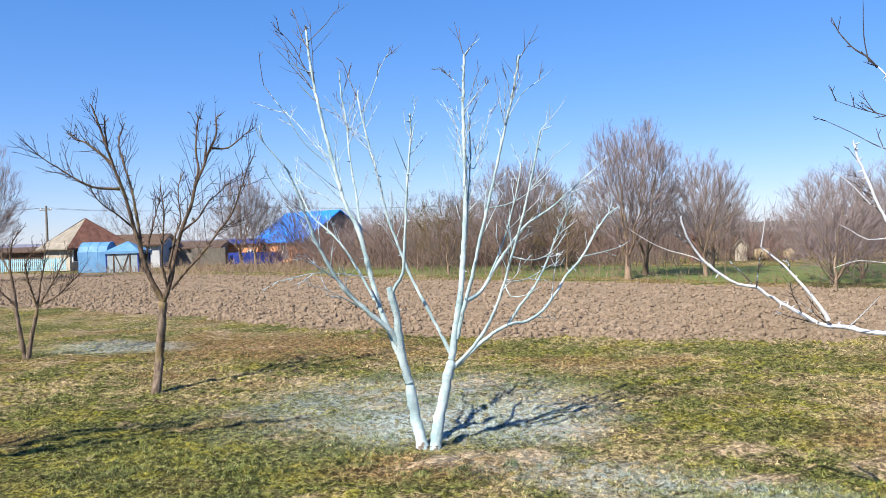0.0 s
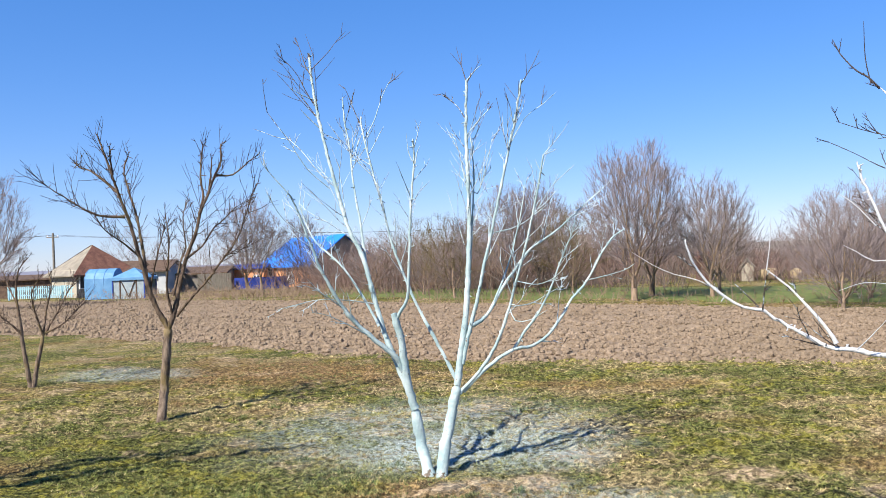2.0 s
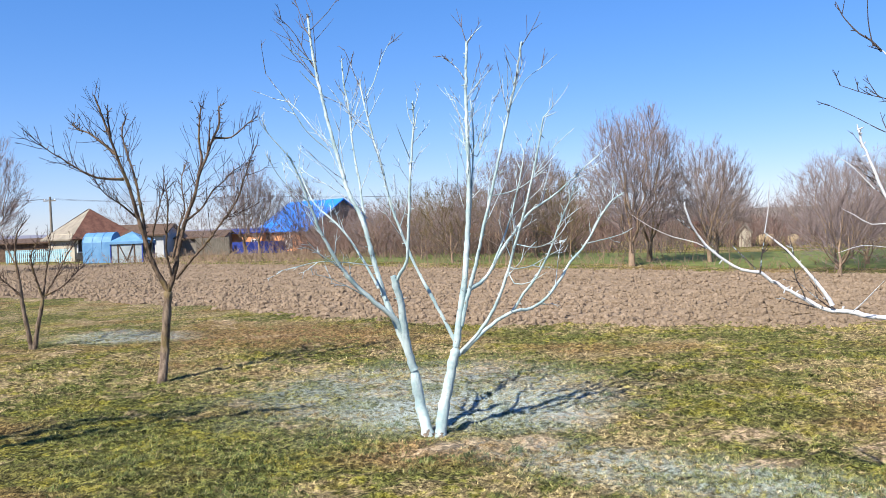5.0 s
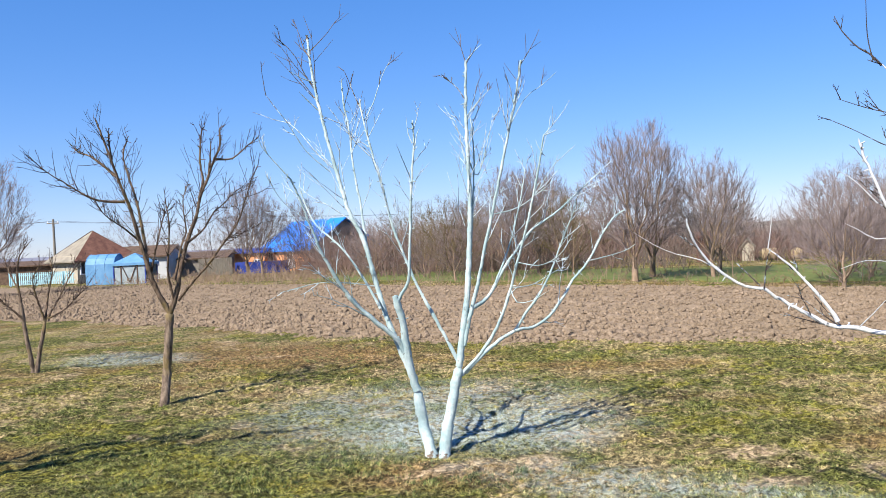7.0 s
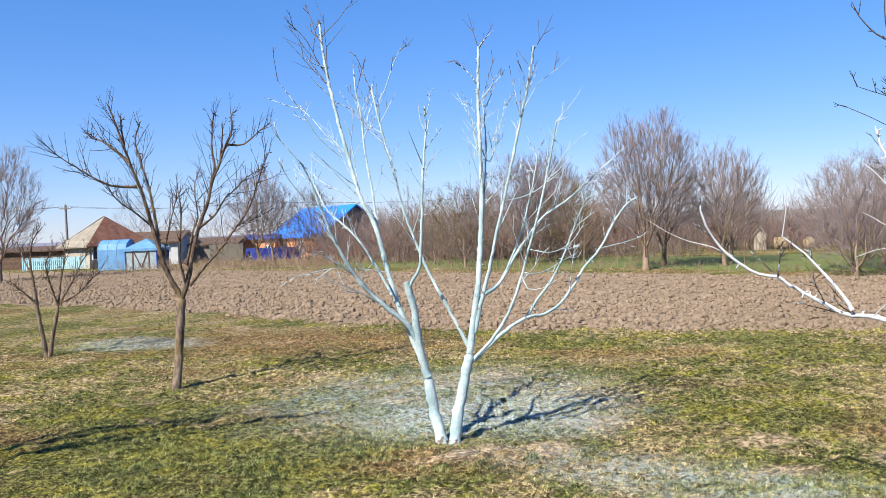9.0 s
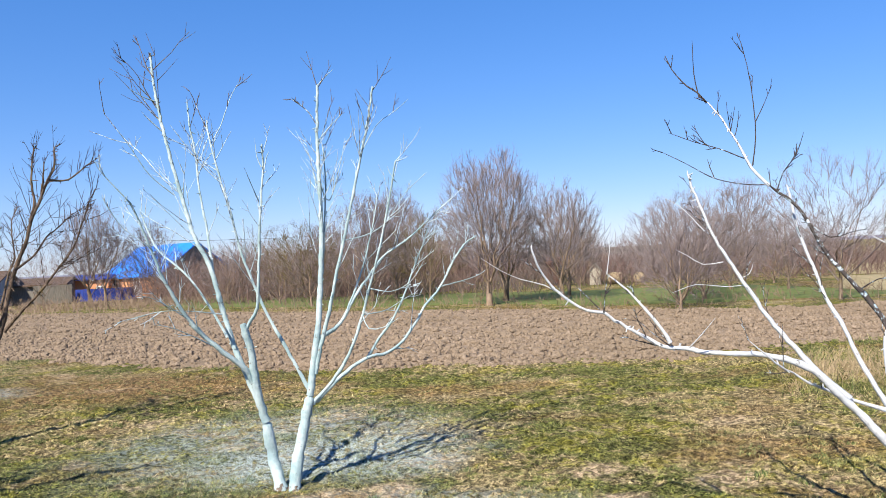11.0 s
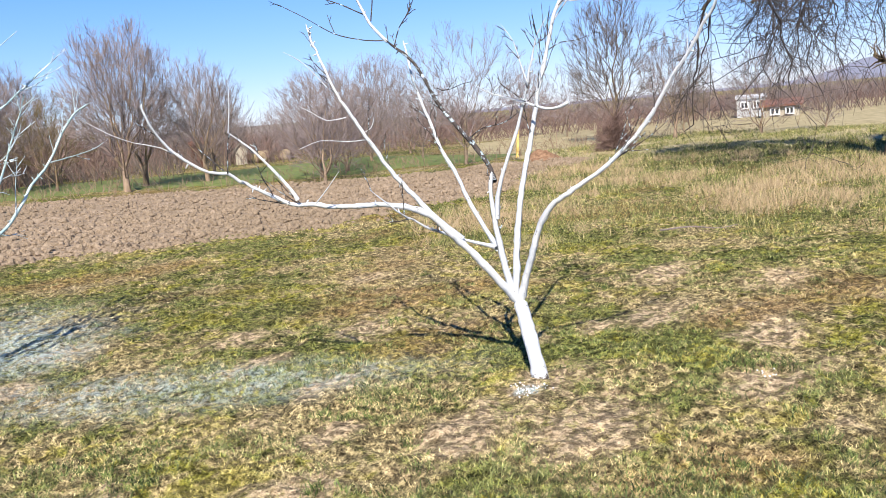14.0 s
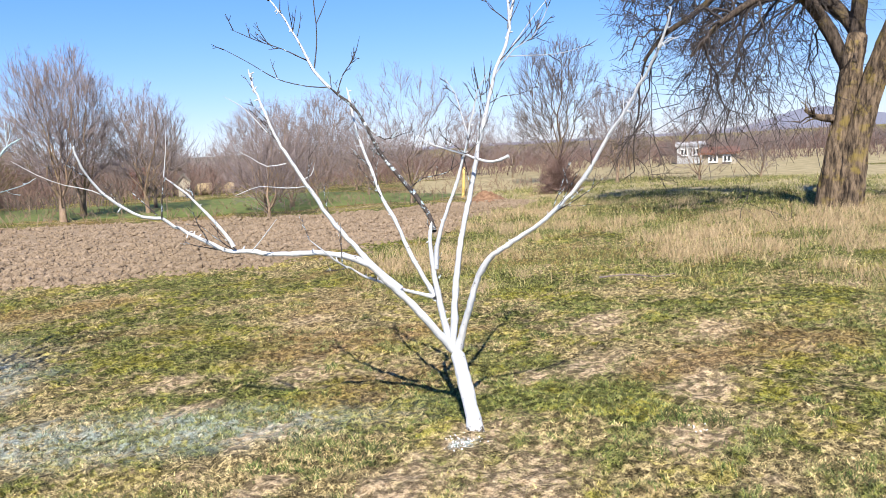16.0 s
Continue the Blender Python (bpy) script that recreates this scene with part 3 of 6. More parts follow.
def build_grass():
    rng = np.random.default_rng(11)

    def lush(x, y):
        return 0.55 * value_noise(x * 1.6, y * 1.6, 21) + 0.45 * value_noise(x * 5, y * 5, 22) + 0.25 * (value_noise(x * 0.4, y * 0.4, 23) - 0.5) + 0.16 * np.exp(-(((x - 1.65) * 0.84 - (y - 4.55) * 0.54) / 1.4) ** 2 - (((x - 1.65) * 0.54 + (y - 4.55) * 0.84) / 0.4) ** 2)

    green, straw = [], []
    for near, far, m, blades_each, simple in ((2.2, 7.0, 12000, 11, False), (6.6, 26, 28000, 8, True)):
        x, y = scatter(rng, m, near, far)
        keep = (lush(x, y) + rng.uniform(-0.1, 0.1, len(x)) > 0.575 + 0.075 * (np.hypot(x, y + 1) < 4.6)) & (field_share(x, y) < rng.uniform(-0.2, 0.6, len(x))) & (bare_share(x, y) < 0.55)
        x, y = x[keep], y[keep]
        rich = np.clip(lush(x, y) - 0.5, 0, 0.3)
        t = tufts(rng, x, y, blades_each, rng.uniform(0.012, 0.045, len(x)), 0.012, 0.034, 0.0050, (0.45, 1.0), simple)
        green.append(t)
        x, y, rich = x[rich > 0.15], y[rich > 0.15], rich[rich > 0.15]
        green.append(tufts(rng, x, y, blades_each, rng.uniform(0.02, 0.05, len(x)), 0.022, 0.048, 0.0050, (0.5, 1.0), simple))
        x, y = scatter(rng, int(m * 1.7), near, far)
        keep = (field_share(x, y) < 0.1) & (bare_share(x, y) < rng.uniform(0.1, 1.3, len(x)))
        x, y = x[keep], y[keep]
        straw.append(tufts(rng, x, y, 5, rng.uniform(0.03, 0.10, len(x)), 0.012, 0.040, 0.0036, (0.85, 1.0), True))
    x, y = scatter(rng, 430000, 2.6, 16)
    keep = (field_share(x, y) < rng.uniform(-0.2, 0.5, len(x))) & (lush(x, y) + rng.uniform(-0.12, 0.12, len(x)) > 0.44) & (bare_share(x, y) < rng.uniform(0.05, 1.0, len(x)))
    x, y = x[keep], y[keep]
    short = blades(rng, x, y, ground_height(x, y) - 0.004, rng.uniform(0.012, 0.034, len(x)) * (1 + np.hypot(x, y + 1) / 25), rng.uniform(0.0030, 0.0056, len(x)) * (1 + np.hypot(x, y + 1) / 8), rng.uniform(0.6, 1.0, len(x)), True)
    blade_object("short_grass", "close-cropped mixed green and dry grass", [short], BLADE_MIX)
    # single dark green tufts that stand out of the turf
    cx, cy = scatter(rng, 260, 2.8, 11)
    keep = (field_share(cx, cy) < -0.3) & (value_noise(cx * 0.9, cy * 0.9, 48) > 0.45)
    cx, cy = np.append(cx[keep], (-0.50, -0.42, -0.36, -0.12, 0.22)), np.append(cy[keep], (6.12, 6.18, 6.12, 6.15, 5.05))
    green.append(tufts(rng, cx, cy, 70, rng.uniform(0.025, 0.055, len(cx)), 0.025, 0.060, 0.0042, (0.35, 0.95), False))
    blade_object("green_grass", "short green spring grass in uneven tufts", green, BLADE_GREEN)
    blade_object("dry_grass", "flattened straw-coloured dead grass blades", straw, BLADE_STRAW)

    # rough ground by the old tree: dead grass up to the knee
    def rough_zone(x, y):
        return (x > np.interp(y, (1, 3.3, 5.8, 7.6, 9.0, 11.5, 16, 20), (9.2, 8.6, 7.6, 5.3, 6.4, 8.6, 15.4, 19)) + 1.0 * (value_noise(x * 1.4, y * 1.4, 46) - 0.5)) & (field_share(x, y) < 0.1)

    m = 14000
    x, y = rng.uniform(5, 21, m), rng.uniform(1, 17, m)
    clump = 0.6 * value_noise(x * 0.8, y * 0.8, 42) + 0.4 * value_noise(x * 2.6, y * 2.6, 43)
    by_tree = np.exp(-(((x - 15.5) / 3.0) ** 2 + ((y - 7.0) / 2.0) ** 2)) * 0.42
    keep = rough_zone(x, y) & (clump + by_tree + rng.uniform(-0.10, 0.10, m) > 0.635) & (np.hypot(x, y) < 22)
    x, y = x[keep], y[keep]
    dry = tufts(rng, x, y, 14, rng.uniform(0.03, 0.12, len(x)), 0.05, 0.24, 0.0045, (0.2, 1.0), True)
    m = 16000
    x, y = rng.uniform(5, 28, m), rng.uniform(1, 22, m)
    keep = rough_zone(x, y) & (value_noise(x * 0.9, y * 0.9, 44) + rng.uniform(-0.15, 0.15, m) > 0.28)
    x, y = x[keep], y[keep]
    fresh = tufts(rng, x, y, 12, rng.uniform(0.04, 0.14, len(x)), 0.05, 0.18, 0.005, (0.3, 1.0), True)
    m = 900
    x, y = rng.uniform(12.5, 21, m), rng.uniform(12.5, 20, m)
    keep = (bare_share(x, y) + 0.6 * value_noise(x, y, 47) > 0.585) & (field_share(x, y) < 0.3)
    x, y = x[keep], y[keep]
    verge = tufts(rng, x, y, 10, rng.uniform(0.05, 0.14, len(x)), 0.05, 0.18, 0.004, (0.3, 1.0), True)
    blade_object("tall_dry_grass", "tall dead straw-coloured grass around the old tree", [dry, verge], STRAW)
    blade_object("tall_green_grass", "longer green grass between the dead stems", [fresh], BLADE_TALL)


build_ground()
build_field()
soil_mound(16.4, 17.9, 1.0, 0.8, 0.32, 30)
build_grass()


# ---- orchard trees ----
limb_seed = 0


def limb(tree, name, r0, r1, *points, twigs=0, dark=False, cut=False):
    """One limb through its points, with spurs and shoots of its own."""
    global limb_seed
    limb_seed += 1
    rng = np.random.default_rng(limb_seed)
    line = spline(points, 0.035 if r0 > 0.02 else 0.05)
    k = len(line)
    line = line + rng.normal(size=line.shape) * min(r0, 0.02) * 0.10
    s = np.linspace(0, 1, k)
    if name == "limb" and not cut:
        r1 = r1 * tree["tip_share"]
    rad = r0 + (r1 - r0) * s ** (0.8 if tree["tip_share"] > 0.7 else 0.62)
    rad = rad * (1 + 0.10 * np.sin(s * k * 0.9 + limb_seed) * rng.uniform(0, 1, k)) * (1 + 0.16 * (rng.uniform(0, 1, k) < 0.12))
    if not cut:
        rad[-1] *= 0.4
    tubes = Tubes()
    tubes.add(line[None], rad[None], 9 if r0 > 0.03 else 6)
    bark, tip = tree["bark"], tree["tip"]
    if cut:                                                  # a sawn end with a flat face
        end = np.stack([line[-1], line[-1] + (line[-1] - line[-2]) / np.linalg.norm(line[-1] - line[-2]) * 0.004])[None]
        tubes.add(end, np.array([[rad[-1], 0.0005]]), 9 if r0 > 0.03 else 6)
    if r0 > 0.008 and name == "limb":                         # short knobbly spurs
        n = int(k * tree["spurs"])
        spur = offspring(rng, line[None], n, 0.08, 1, 62, 0.0, 0, 2, 0)
        way = rng.normal(size=(n, 3)) + np.array([0, 0, 0.5])
        way /= np.linalg.norm(way, axis=1, keepdims=True)
        out = rng.uniform(0.012, 0.04, n)[:, None] * tree["spur_size"]
        base = spur[:, 0]
        spur = np.stack([base, base + way * (out * 0.6 + r1), base + way * (out + r1)], 1)
        tubes.add(spur, taper(spur, min(0.0055, r0 * 0.3 + 0.0012), 0.0030), 5)
    if name == "trunk":
        rad[:3] *= np.array([1.35, 1.15, 1.05])[:len(rad[:3])]
        tubes = Tubes()
        tubes.add(line[None], rad[None], 14)
    ob = part(name, tubes.mesh(name, bpy.data.materials[tree["stem"] if name == "trunk" else tip if dark else bark]), tree)
    if twigs:
        twigs = int(twigs * tree["bushy"] + 0.5)
        size = 0.17 if len(line) > 20 else 0.3
        shoots = offspring(rng, line[None], twigs, 0.35, 1.0, 42, size * tree["reach"], 0.12, 5, 0.018, 0.20)
        for one in shoots:
            t2 = Tubes()
            t2.add(one[None], np.linspace(0.0040, 0.0015, 5)[None], 4)
            shoot = part("shoot", t2.mesh("shoot", bpy.data.materials[tip]), tree)
            for fine in offspring(rng, one[None], 2, 0.25, 0.9, 40, 0.42, 0.08, 3, 0.02, 0.15):
                t2 = Tubes()
                t2.add(fine[None], np.array([[0.003, 0.0022, 0.0014]]), 3)
                part("twig", t2.mesh("twig", bpy.data.materials[tip]), shoot)
    return ob


def orchard_tree(name, label, bark, tip, spurs, reach, spur_size=1.0, stem=None, bushy=1.0, tip_share=1.0):
    ob = thing(name, label, "tree", None, "orchard trees")
    ob["bushy"], ob["tip_share"] = bushy, tip_share
    ob["stem"] = (stem or bark).name
    ob["bark"], ob["tip"], ob["spurs"], ob["reach"], ob["spur_size"] = bark.name, tip.name, spurs, reach, spur_size
    return ob


tree_a = orchard_tree("fruit_tree", "twin-stemmed pruned fruit tree sprayed with bluish-white limewash", PAINT_BLUE, BARE_A, 0.45, 1.1, bushy=1.1, tip_share=0.85)
tree_d = orchard_tree("fruit_tree", "low-forking pruned fruit tree painted white with limewash", PAINT_WHITE, BARE_D, 0.5, 0.85, 0.8, bushy=1.2, tip_share=0.65)
tree_b = orchard_tree("fruit_tree", "unpainted hard-pruned fruit tree with knobbly dark limbs", BARK_LIMB, BARK_TIP, 0.9, 1.35, 2.0, BARK, 1.15)
tree_c = orchard_tree("fruit_tree", "young bare fruit tree forking at the ground", BARK_LIMB, BARK_TIP, 0.3, 1.5, 1.0, BARK, 1.5, 0.6)
limb(tree_a, "trunk", 0.0520, 0.0393, (-0.085, 5.73, -0.06), (-0.11, 5.79, 0.10), (-0.15, 5.85, 0.26), (-0.19, 5.85, 0.55))
limb(tree_a, "trunk", 0.0518, 0.0393, (0.005, 5.73, -0.05), (0.045, 5.80, 0.21), (0.11, 5.86, 0.47), (0.17, 5.88, 0.72))
limb(tree_a, "limb", 0.0374, 0.0280, (-0.19, 5.85, 0.54), (-0.24, 5.82, 0.75), (-0.26, 5.79, 0.96), (-0.28, 5.76, 1.15), (-0.33, 5.73, 1.35), cut=True)
limb(tree_a, "limb", 0.0284, 0.0070, (-0.20, 5.85, 0.57), (-0.28, 5.80, 0.89), (-0.36, 5.75, 1.02), (-0.49, 5.70, 1.14), (-0.64, 5.65, 1.30), (-0.73, 5.60, 1.43), (-0.82, 5.55, 1.60), (-0.90, 5.50, 1.79), (-0.96, 5.45, 1.99), (-1.05, 5.40, 2.26), (-1.10, 5.35, 2.35), twigs=9)
limb(tree_a, "limb", 0.0284, 0.0109, (-0.23, 5.87, 0.67), (-0.34, 5.90, 0.95), (-0.42, 5.93, 1.17), (-0.49, 5.96, 1.42), (-0.58, 5.99, 1.80), (-0.69, 6.02, 2.03), (-0.76, 6.05, 2.27), (-0.84, 6.08, 2.60), (-0.90, 6.11, 2.86), (-0.95, 6.14, 3.11), (-0.99, 6.17, 3.37), (-1.01, 6.20, 3.62), twigs=13, cut=True)
limb(tree_a, "limb", 0.0142, 0.0082, (-0.41, 5.90, 1.14), (-0.50, 5.96, 1.43), (-0.54, 6.01, 1.62), (-0.58, 6.07, 1.87), (-0.61, 6.12, 2.13), (-0.66, 6.18, 2.45), (-0.69, 6.24, 2.79), (-0.73, 6.29, 3.04), (-0.75, 6.35, 3.26), twigs=10)
limb(tree_a, "limb", 0.0171, 0.0084, (0.17, 5.88, 0.75), (0.11, 5.90, 0.88), (-0.02, 5.92, 1.15), (-0.15, 5.95, 1.41), (-0.20, 5.97, 1.54), (-0.26, 5.99, 1.70), (-0.34, 6.01, 1.94), (-0.41, 6.03, 2.28), (-0.47, 6.06, 2.51), (-0.54, 6.08, 2.81), (-0.57, 6.10, 3.03), twigs=10)
limb(tree_a, "limb", 0.0166, 0.0072, (-0.32, 5.75, 1.27), (-0.27, 5.72, 1.36), (-0.21, 5.69, 1.47), (-0.19, 5.66, 1.66), (-0.17, 5.64, 1.93), (-0.14, 5.61, 2.30), (-0.11, 5.58, 2.54), (-0.11, 5.55, 2.74), twigs=6, cut=True)
limb(tree_a, "limb", 0.0140, 0.0066, (-0.46, 5.85, 1.24), (-0.56, 5.89, 1.43), (-0.65, 5.94, 1.58), (-0.75, 5.98, 1.73), (-0.85, 6.02, 1.83), (-0.99, 6.06, 1.96), (-1.07, 6.11, 2.11), (-1.14, 6.15, 2.30), twigs=7)
limb(tree_a, "limb", 0.0313, 0.0103, (0.17, 5.88, 0.72), (0.22, 5.89, 1.03), (0.26, 5.90, 1.27), (0.30, 5.91, 1.65), (0.32, 5.92, 1.93), (0.33, 5.93, 2.31), (0.33, 5.94, 2.79), (0.35, 5.95, 3.28), twigs=14, cut=True)
limb(tree_a, "limb", 0.0141, 0.0065, (0.24, 5.88, 1.08), (0.29, 5.91, 1.48), (0.33, 5.94, 1.83), (0.36, 5.96, 2.17), (0.38, 5.99, 2.41), (0.38, 6.02, 2.65), (0.37, 6.05, 2.82), twigs=9)
limb(tree_a, "limb", 0.0199, 0.0088, (0.22, 5.88, 0.89), (0.29, 5.87, 1.17), (0.36, 5.85, 1.41), (0.42, 5.84, 1.67), (0.49, 5.82, 1.93), (0.56, 5.81, 2.20), (0.62, 5.79, 2.46), (0.68, 5.78, 2.69), (0.74, 5.76, 2.94), (0.79, 5.75, 3.22), twigs=10, cut=True)
limb(tree_a, "limb", 0.0170, 0.0056, (0.27, 5.89, 1.18), (0.35, 5.97, 1.22), (0.45, 6.05, 1.28), (0.60, 6.14, 1.51), (0.70, 6.22, 1.63), (0.87, 6.30, 1.83), (1.08, 6.38, 1.96), (1.31, 6.47, 2.14), (1.55, 6.55, 2.34), twigs=9)
limb(tree_a, "limb", 0.0171, 0.0072, (0.19, 5.88, 0.65), (0.39, 5.83, 0.87), (0.52, 5.79, 1.09), (0.62, 5.74, 1.36), (0.68, 5.69, 1.57), (0.74, 5.64, 1.78), (0.81, 5.60, 2.04), (0.87, 5.55, 2.31), (0.92, 5.50, 2.57), twigs=9, cut=True)
limb(tree_a, "limb", 0.0185, 0.0086, (0.22, 5.90, 0.66), (0.39, 5.97, 0.81), (0.57, 6.04, 0.93), (0.70, 6.10, 0.98), (0.84, 6.17, 0.99), (0.99, 6.24, 1.07), (1.13, 6.31, 1.23), (1.23, 6.38, 1.37), (1.39, 6.45, 1.53), (1.56, 6.51, 1.80), (1.69, 6.58, 1.93), (1.80, 6.65, 1.99), twigs=7)
limb(tree_a, "limb", 0.0149, 0.0052, (0.68, 6.25, 0.95), (0.79, 6.22, 1.12), (0.90, 6.18, 1.26), (1.02, 6.15, 1.49), (1.11, 6.12, 1.72), (1.19, 6.08, 1.91), (1.24, 6.05, 2.06), twigs=6)
limb(tree_a, "limb", 0.0100, 0.0053, (0.51, 5.95, 1.40), (0.61, 6.00, 1.61), (0.69, 6.05, 1.83), (0.78, 6.10, 2.14), (0.83, 6.15, 2.39), twigs=5)
limb(tree_a, "twig", 0.0053, 0.0028, (-0.79, 6.15, 2.41), (-0.95, 6.22, 2.56), (-1.13, 6.30, 2.79), (-1.28, 6.38, 2.94), (-1.45, 6.45, 3.17), dark=True, twigs=3)
limb(tree_a, "twig", 0.0048, 0.0026, (-0.86, 6.15, 2.42), (-1.04, 6.08, 2.59), (-1.18, 6.02, 2.83), (-1.24, 5.95, 2.93), twigs=2)
limb(tree_a, "twig", 0.0048, 0.0023, (-0.96, 5.50, 1.97), (-1.14, 5.45, 2.13), (-1.21, 5.40, 2.25), (-1.26, 5.35, 2.36), twigs=3)
limb(tree_a, "twig", 0.0048, 0.0023, (-1.10, 5.35, 2.35), (-1.19, 5.32, 2.46), (-1.26, 5.28, 2.56), (-1.28, 5.25, 2.65), twigs=3)
limb(tree_a, "twig", 0.0056, 0.0029, (-0.56, 6.05, 1.87), (-0.69, 6.12, 1.98), (-0.88, 6.20, 2.12), (-1.07, 6.28, 2.23), (-1.18, 6.35, 2.33), dark=True, twigs=4)
limb(tree_a, "twig", 0.0057, 0.0027, (-0.47, 6.05, 2.50), (-0.60, 6.03, 2.63), (-0.72, 6.00, 2.79), (-0.77, 5.97, 2.87), (-0.84, 5.95, 2.97), dark=True, twigs=3)
limb(tree_a, "twig", 0.0049, 0.0022, (-0.97, 6.15, 3.15), (-1.04, 6.12, 3.28), (-1.10, 6.10, 3.41), (-1.17, 6.07, 3.50), (-1.27, 6.05, 3.59), dark=True, twigs=4)
limb(tree_a, "twig", 0.0049, 0.0023, (-0.98, 6.15, 3.40), (-1.04, 6.18, 3.50), (-1.08, 6.22, 3.63), (-1.13, 6.25, 3.78), dark=True, twigs=3)
limb(tree_a, "twig", 0.0054, 0.0026, (-0.96, 6.15, 3.20), (-1.06, 6.10, 3.23), (-1.17, 6.05, 3.30))
limb(tree_a, "twig", 0.0054, 0.0026, (-0.93, 6.15, 2.95), (-1.02, 6.10, 3.04), (-1.08, 6.05, 3.11))
limb(tree_a, "twig", 0.0053, 0.0027, (-0.54, 6.10, 2.84), (-0.46, 6.14, 2.99), (-0.41, 6.18, 3.14), (-0.36, 6.21, 3.27), (-0.30, 6.25, 3.38), twigs=3)
limb(tree_a, "twig", 0.0053, 0.0022, (-0.57, 6.10, 2.96), (-0.62, 6.08, 3.08), (-0.66, 6.07, 3.20), (-0.69, 6.05, 3.27), dark=True, twigs=2)
limb(tree_a, "twig", 0.0046, 0.0022, (0.68, 5.85, 2.69), (0.83, 5.88, 2.93), (0.98, 5.92, 3.04), (1.11, 5.95, 3.15), twigs=1)
limb(tree_a, "twig", 0.0059, 0.0022, (0.35, 5.95, 3.27), (0.42, 5.95, 3.35), (0.49, 5.95, 3.41))
limb(tree_a, "twig", 0.0059, 0.0022, (0.33, 5.95, 2.46), (0.41, 6.02, 2.32), (0.53, 6.08, 2.68), (0.57, 6.15, 2.86), twigs=5)
limb(tree_a, "twig", 0.0056, 0.0022, (0.36, 5.95, 2.84), (0.46, 6.00, 2.96), (0.57, 6.05, 3.07), twigs=2)
limb(tree_a, "twig", 0.0056, 0.0022, (0.34, 5.95, 2.93), (0.27, 5.98, 3.06), (0.19, 6.02, 3.14), (0.12, 6.05, 3.19), dark=True, twigs=4)
limb(tree_a, "twig", 0.0056, 0.0021, (0.31, 5.95, 2.46), (0.27, 5.90, 2.62), (0.23, 5.85, 2.80), dark=True, twigs=2)
limb(tree_a, "twig", 0.0054, 0.0020, (-0.48, 5.75, 1.43), (-0.68, 5.65, 1.47), (-0.89, 5.55, 1.49), (-1.08, 5.45, 1.46), (-1.21, 5.35, 1.43), twigs=4)
limb(tree_a, "twig", 0.0054, 0.0019, (-0.73, 5.65, 1.41), (-0.82, 5.52, 1.50), (-0.93, 5.38, 1.59), (-1.02, 5.25, 1.63), twigs=4)
limb(tree_a, "twig", 0.0054, 0.0019, (-0.55, 5.65, 1.19), (-0.67, 5.52, 1.28), (-0.81, 5.38, 1.37), (-0.92, 5.25, 1.41), twigs=4)
limb(tree_a, "twig", 0.0054, 0.0019, (0.68, 5.75, 1.57), (0.85, 5.62, 1.54), (0.97, 5.48, 1.60), (1.03, 5.35, 1.68), twigs=3)
limb(tree_a, "twig", 0.0054, 0.0022, (0.62, 5.75, 1.36), (0.82, 5.95, 1.37), (0.98, 6.15, 1.43), (1.14, 6.35, 1.49), twigs=3)
limb(tree_a, "twig", 0.0061, 0.0024, (1.39, 6.45, 1.53), (1.62, 6.55, 1.57), (1.79, 6.65, 1.61), (1.90, 6.75, 1.66), twigs=2)
limb(tree_a, "twig", 0.0061, 0.0028, (0.51, 6.05, 1.98), (0.71, 6.20, 2.02), (0.91, 6.35, 2.13), (1.11, 6.50, 2.39), (1.35, 6.65, 2.60), twigs=4)
limb(tree_a, "twig", 0.0054, 0.0020, (0.62, 5.75, 1.36), (0.66, 5.68, 1.25), (0.78, 5.62, 1.26), (0.91, 5.55, 1.34), twigs=1)
limb(tree_a, "twig", 0.0053, 0.0020, (-0.10, 5.55, 2.54), (-0.08, 5.55, 2.63), (-0.05, 5.55, 2.69))
limb(tree_a, "twig", 0.0053, 0.0020, (-0.12, 5.55, 2.56), (-0.15, 5.55, 2.64), (-0.16, 5.55, 2.79))
limb(tree_a, "twig", 0.0052, 0.0019, (-0.15, 5.55, 2.29), (-0.19, 5.45, 2.40), (-0.24, 5.35, 2.54))
limb(tree_a, "twig", 0.0053, 0.0020, (0.93, 5.50, 2.57), (0.99, 5.50, 2.59), (1.03, 5.50, 2.61))
limb(tree_a, "twig", 0.0052, 0.0020, (0.90, 5.50, 2.43), (0.87, 5.53, 2.49), (0.86, 5.55, 2.54))
limb(tree_d, "trunk", 0.050, 0.044, (3.355, 2.81, -0.06), (3.375, 2.86, 0.05), (3.43, 2.99, 0.23), (3.485, 3.138, 0.44))
limb(tree_d, "limb", 0.0310, 0.0083, (3.48, 3.14, 0.43), (3.36, 3.18, 0.59), (3.26, 3.21, 0.72), (3.16, 3.24, 0.84), (3.06, 3.26, 0.94), (2.97, 3.28, 1.04), (2.83, 3.34, 1.11), (2.68, 3.41, 1.14), (2.49, 3.50, 1.15), (2.34, 3.57, 1.18), (2.22, 3.61, 1.20), (2.09, 3.66, 1.28), (1.97, 3.70, 1.36), (1.90, 3.71, 1.41), (1.80, 3.73, 1.43), (1.69, 3.76, 1.51), (1.59, 3.79, 1.61), (1.53, 3.78, 1.72), (1.49, 3.77, 1.83), twigs=5)
limb(tree_d, "limb", 0.0140, 0.0056, (2.25, 3.57, 1.22), (2.21, 3.58, 1.30), (2.13, 3.62, 1.42), (2.04, 3.67, 1.54), (1.94, 3.73, 1.64), twigs=3)
limb(tree_d, "twig", 0.0034, 0.0015, (1.94, 3.72, 1.64), (1.96, 3.71, 1.78), (1.97, 3.70, 1.94))
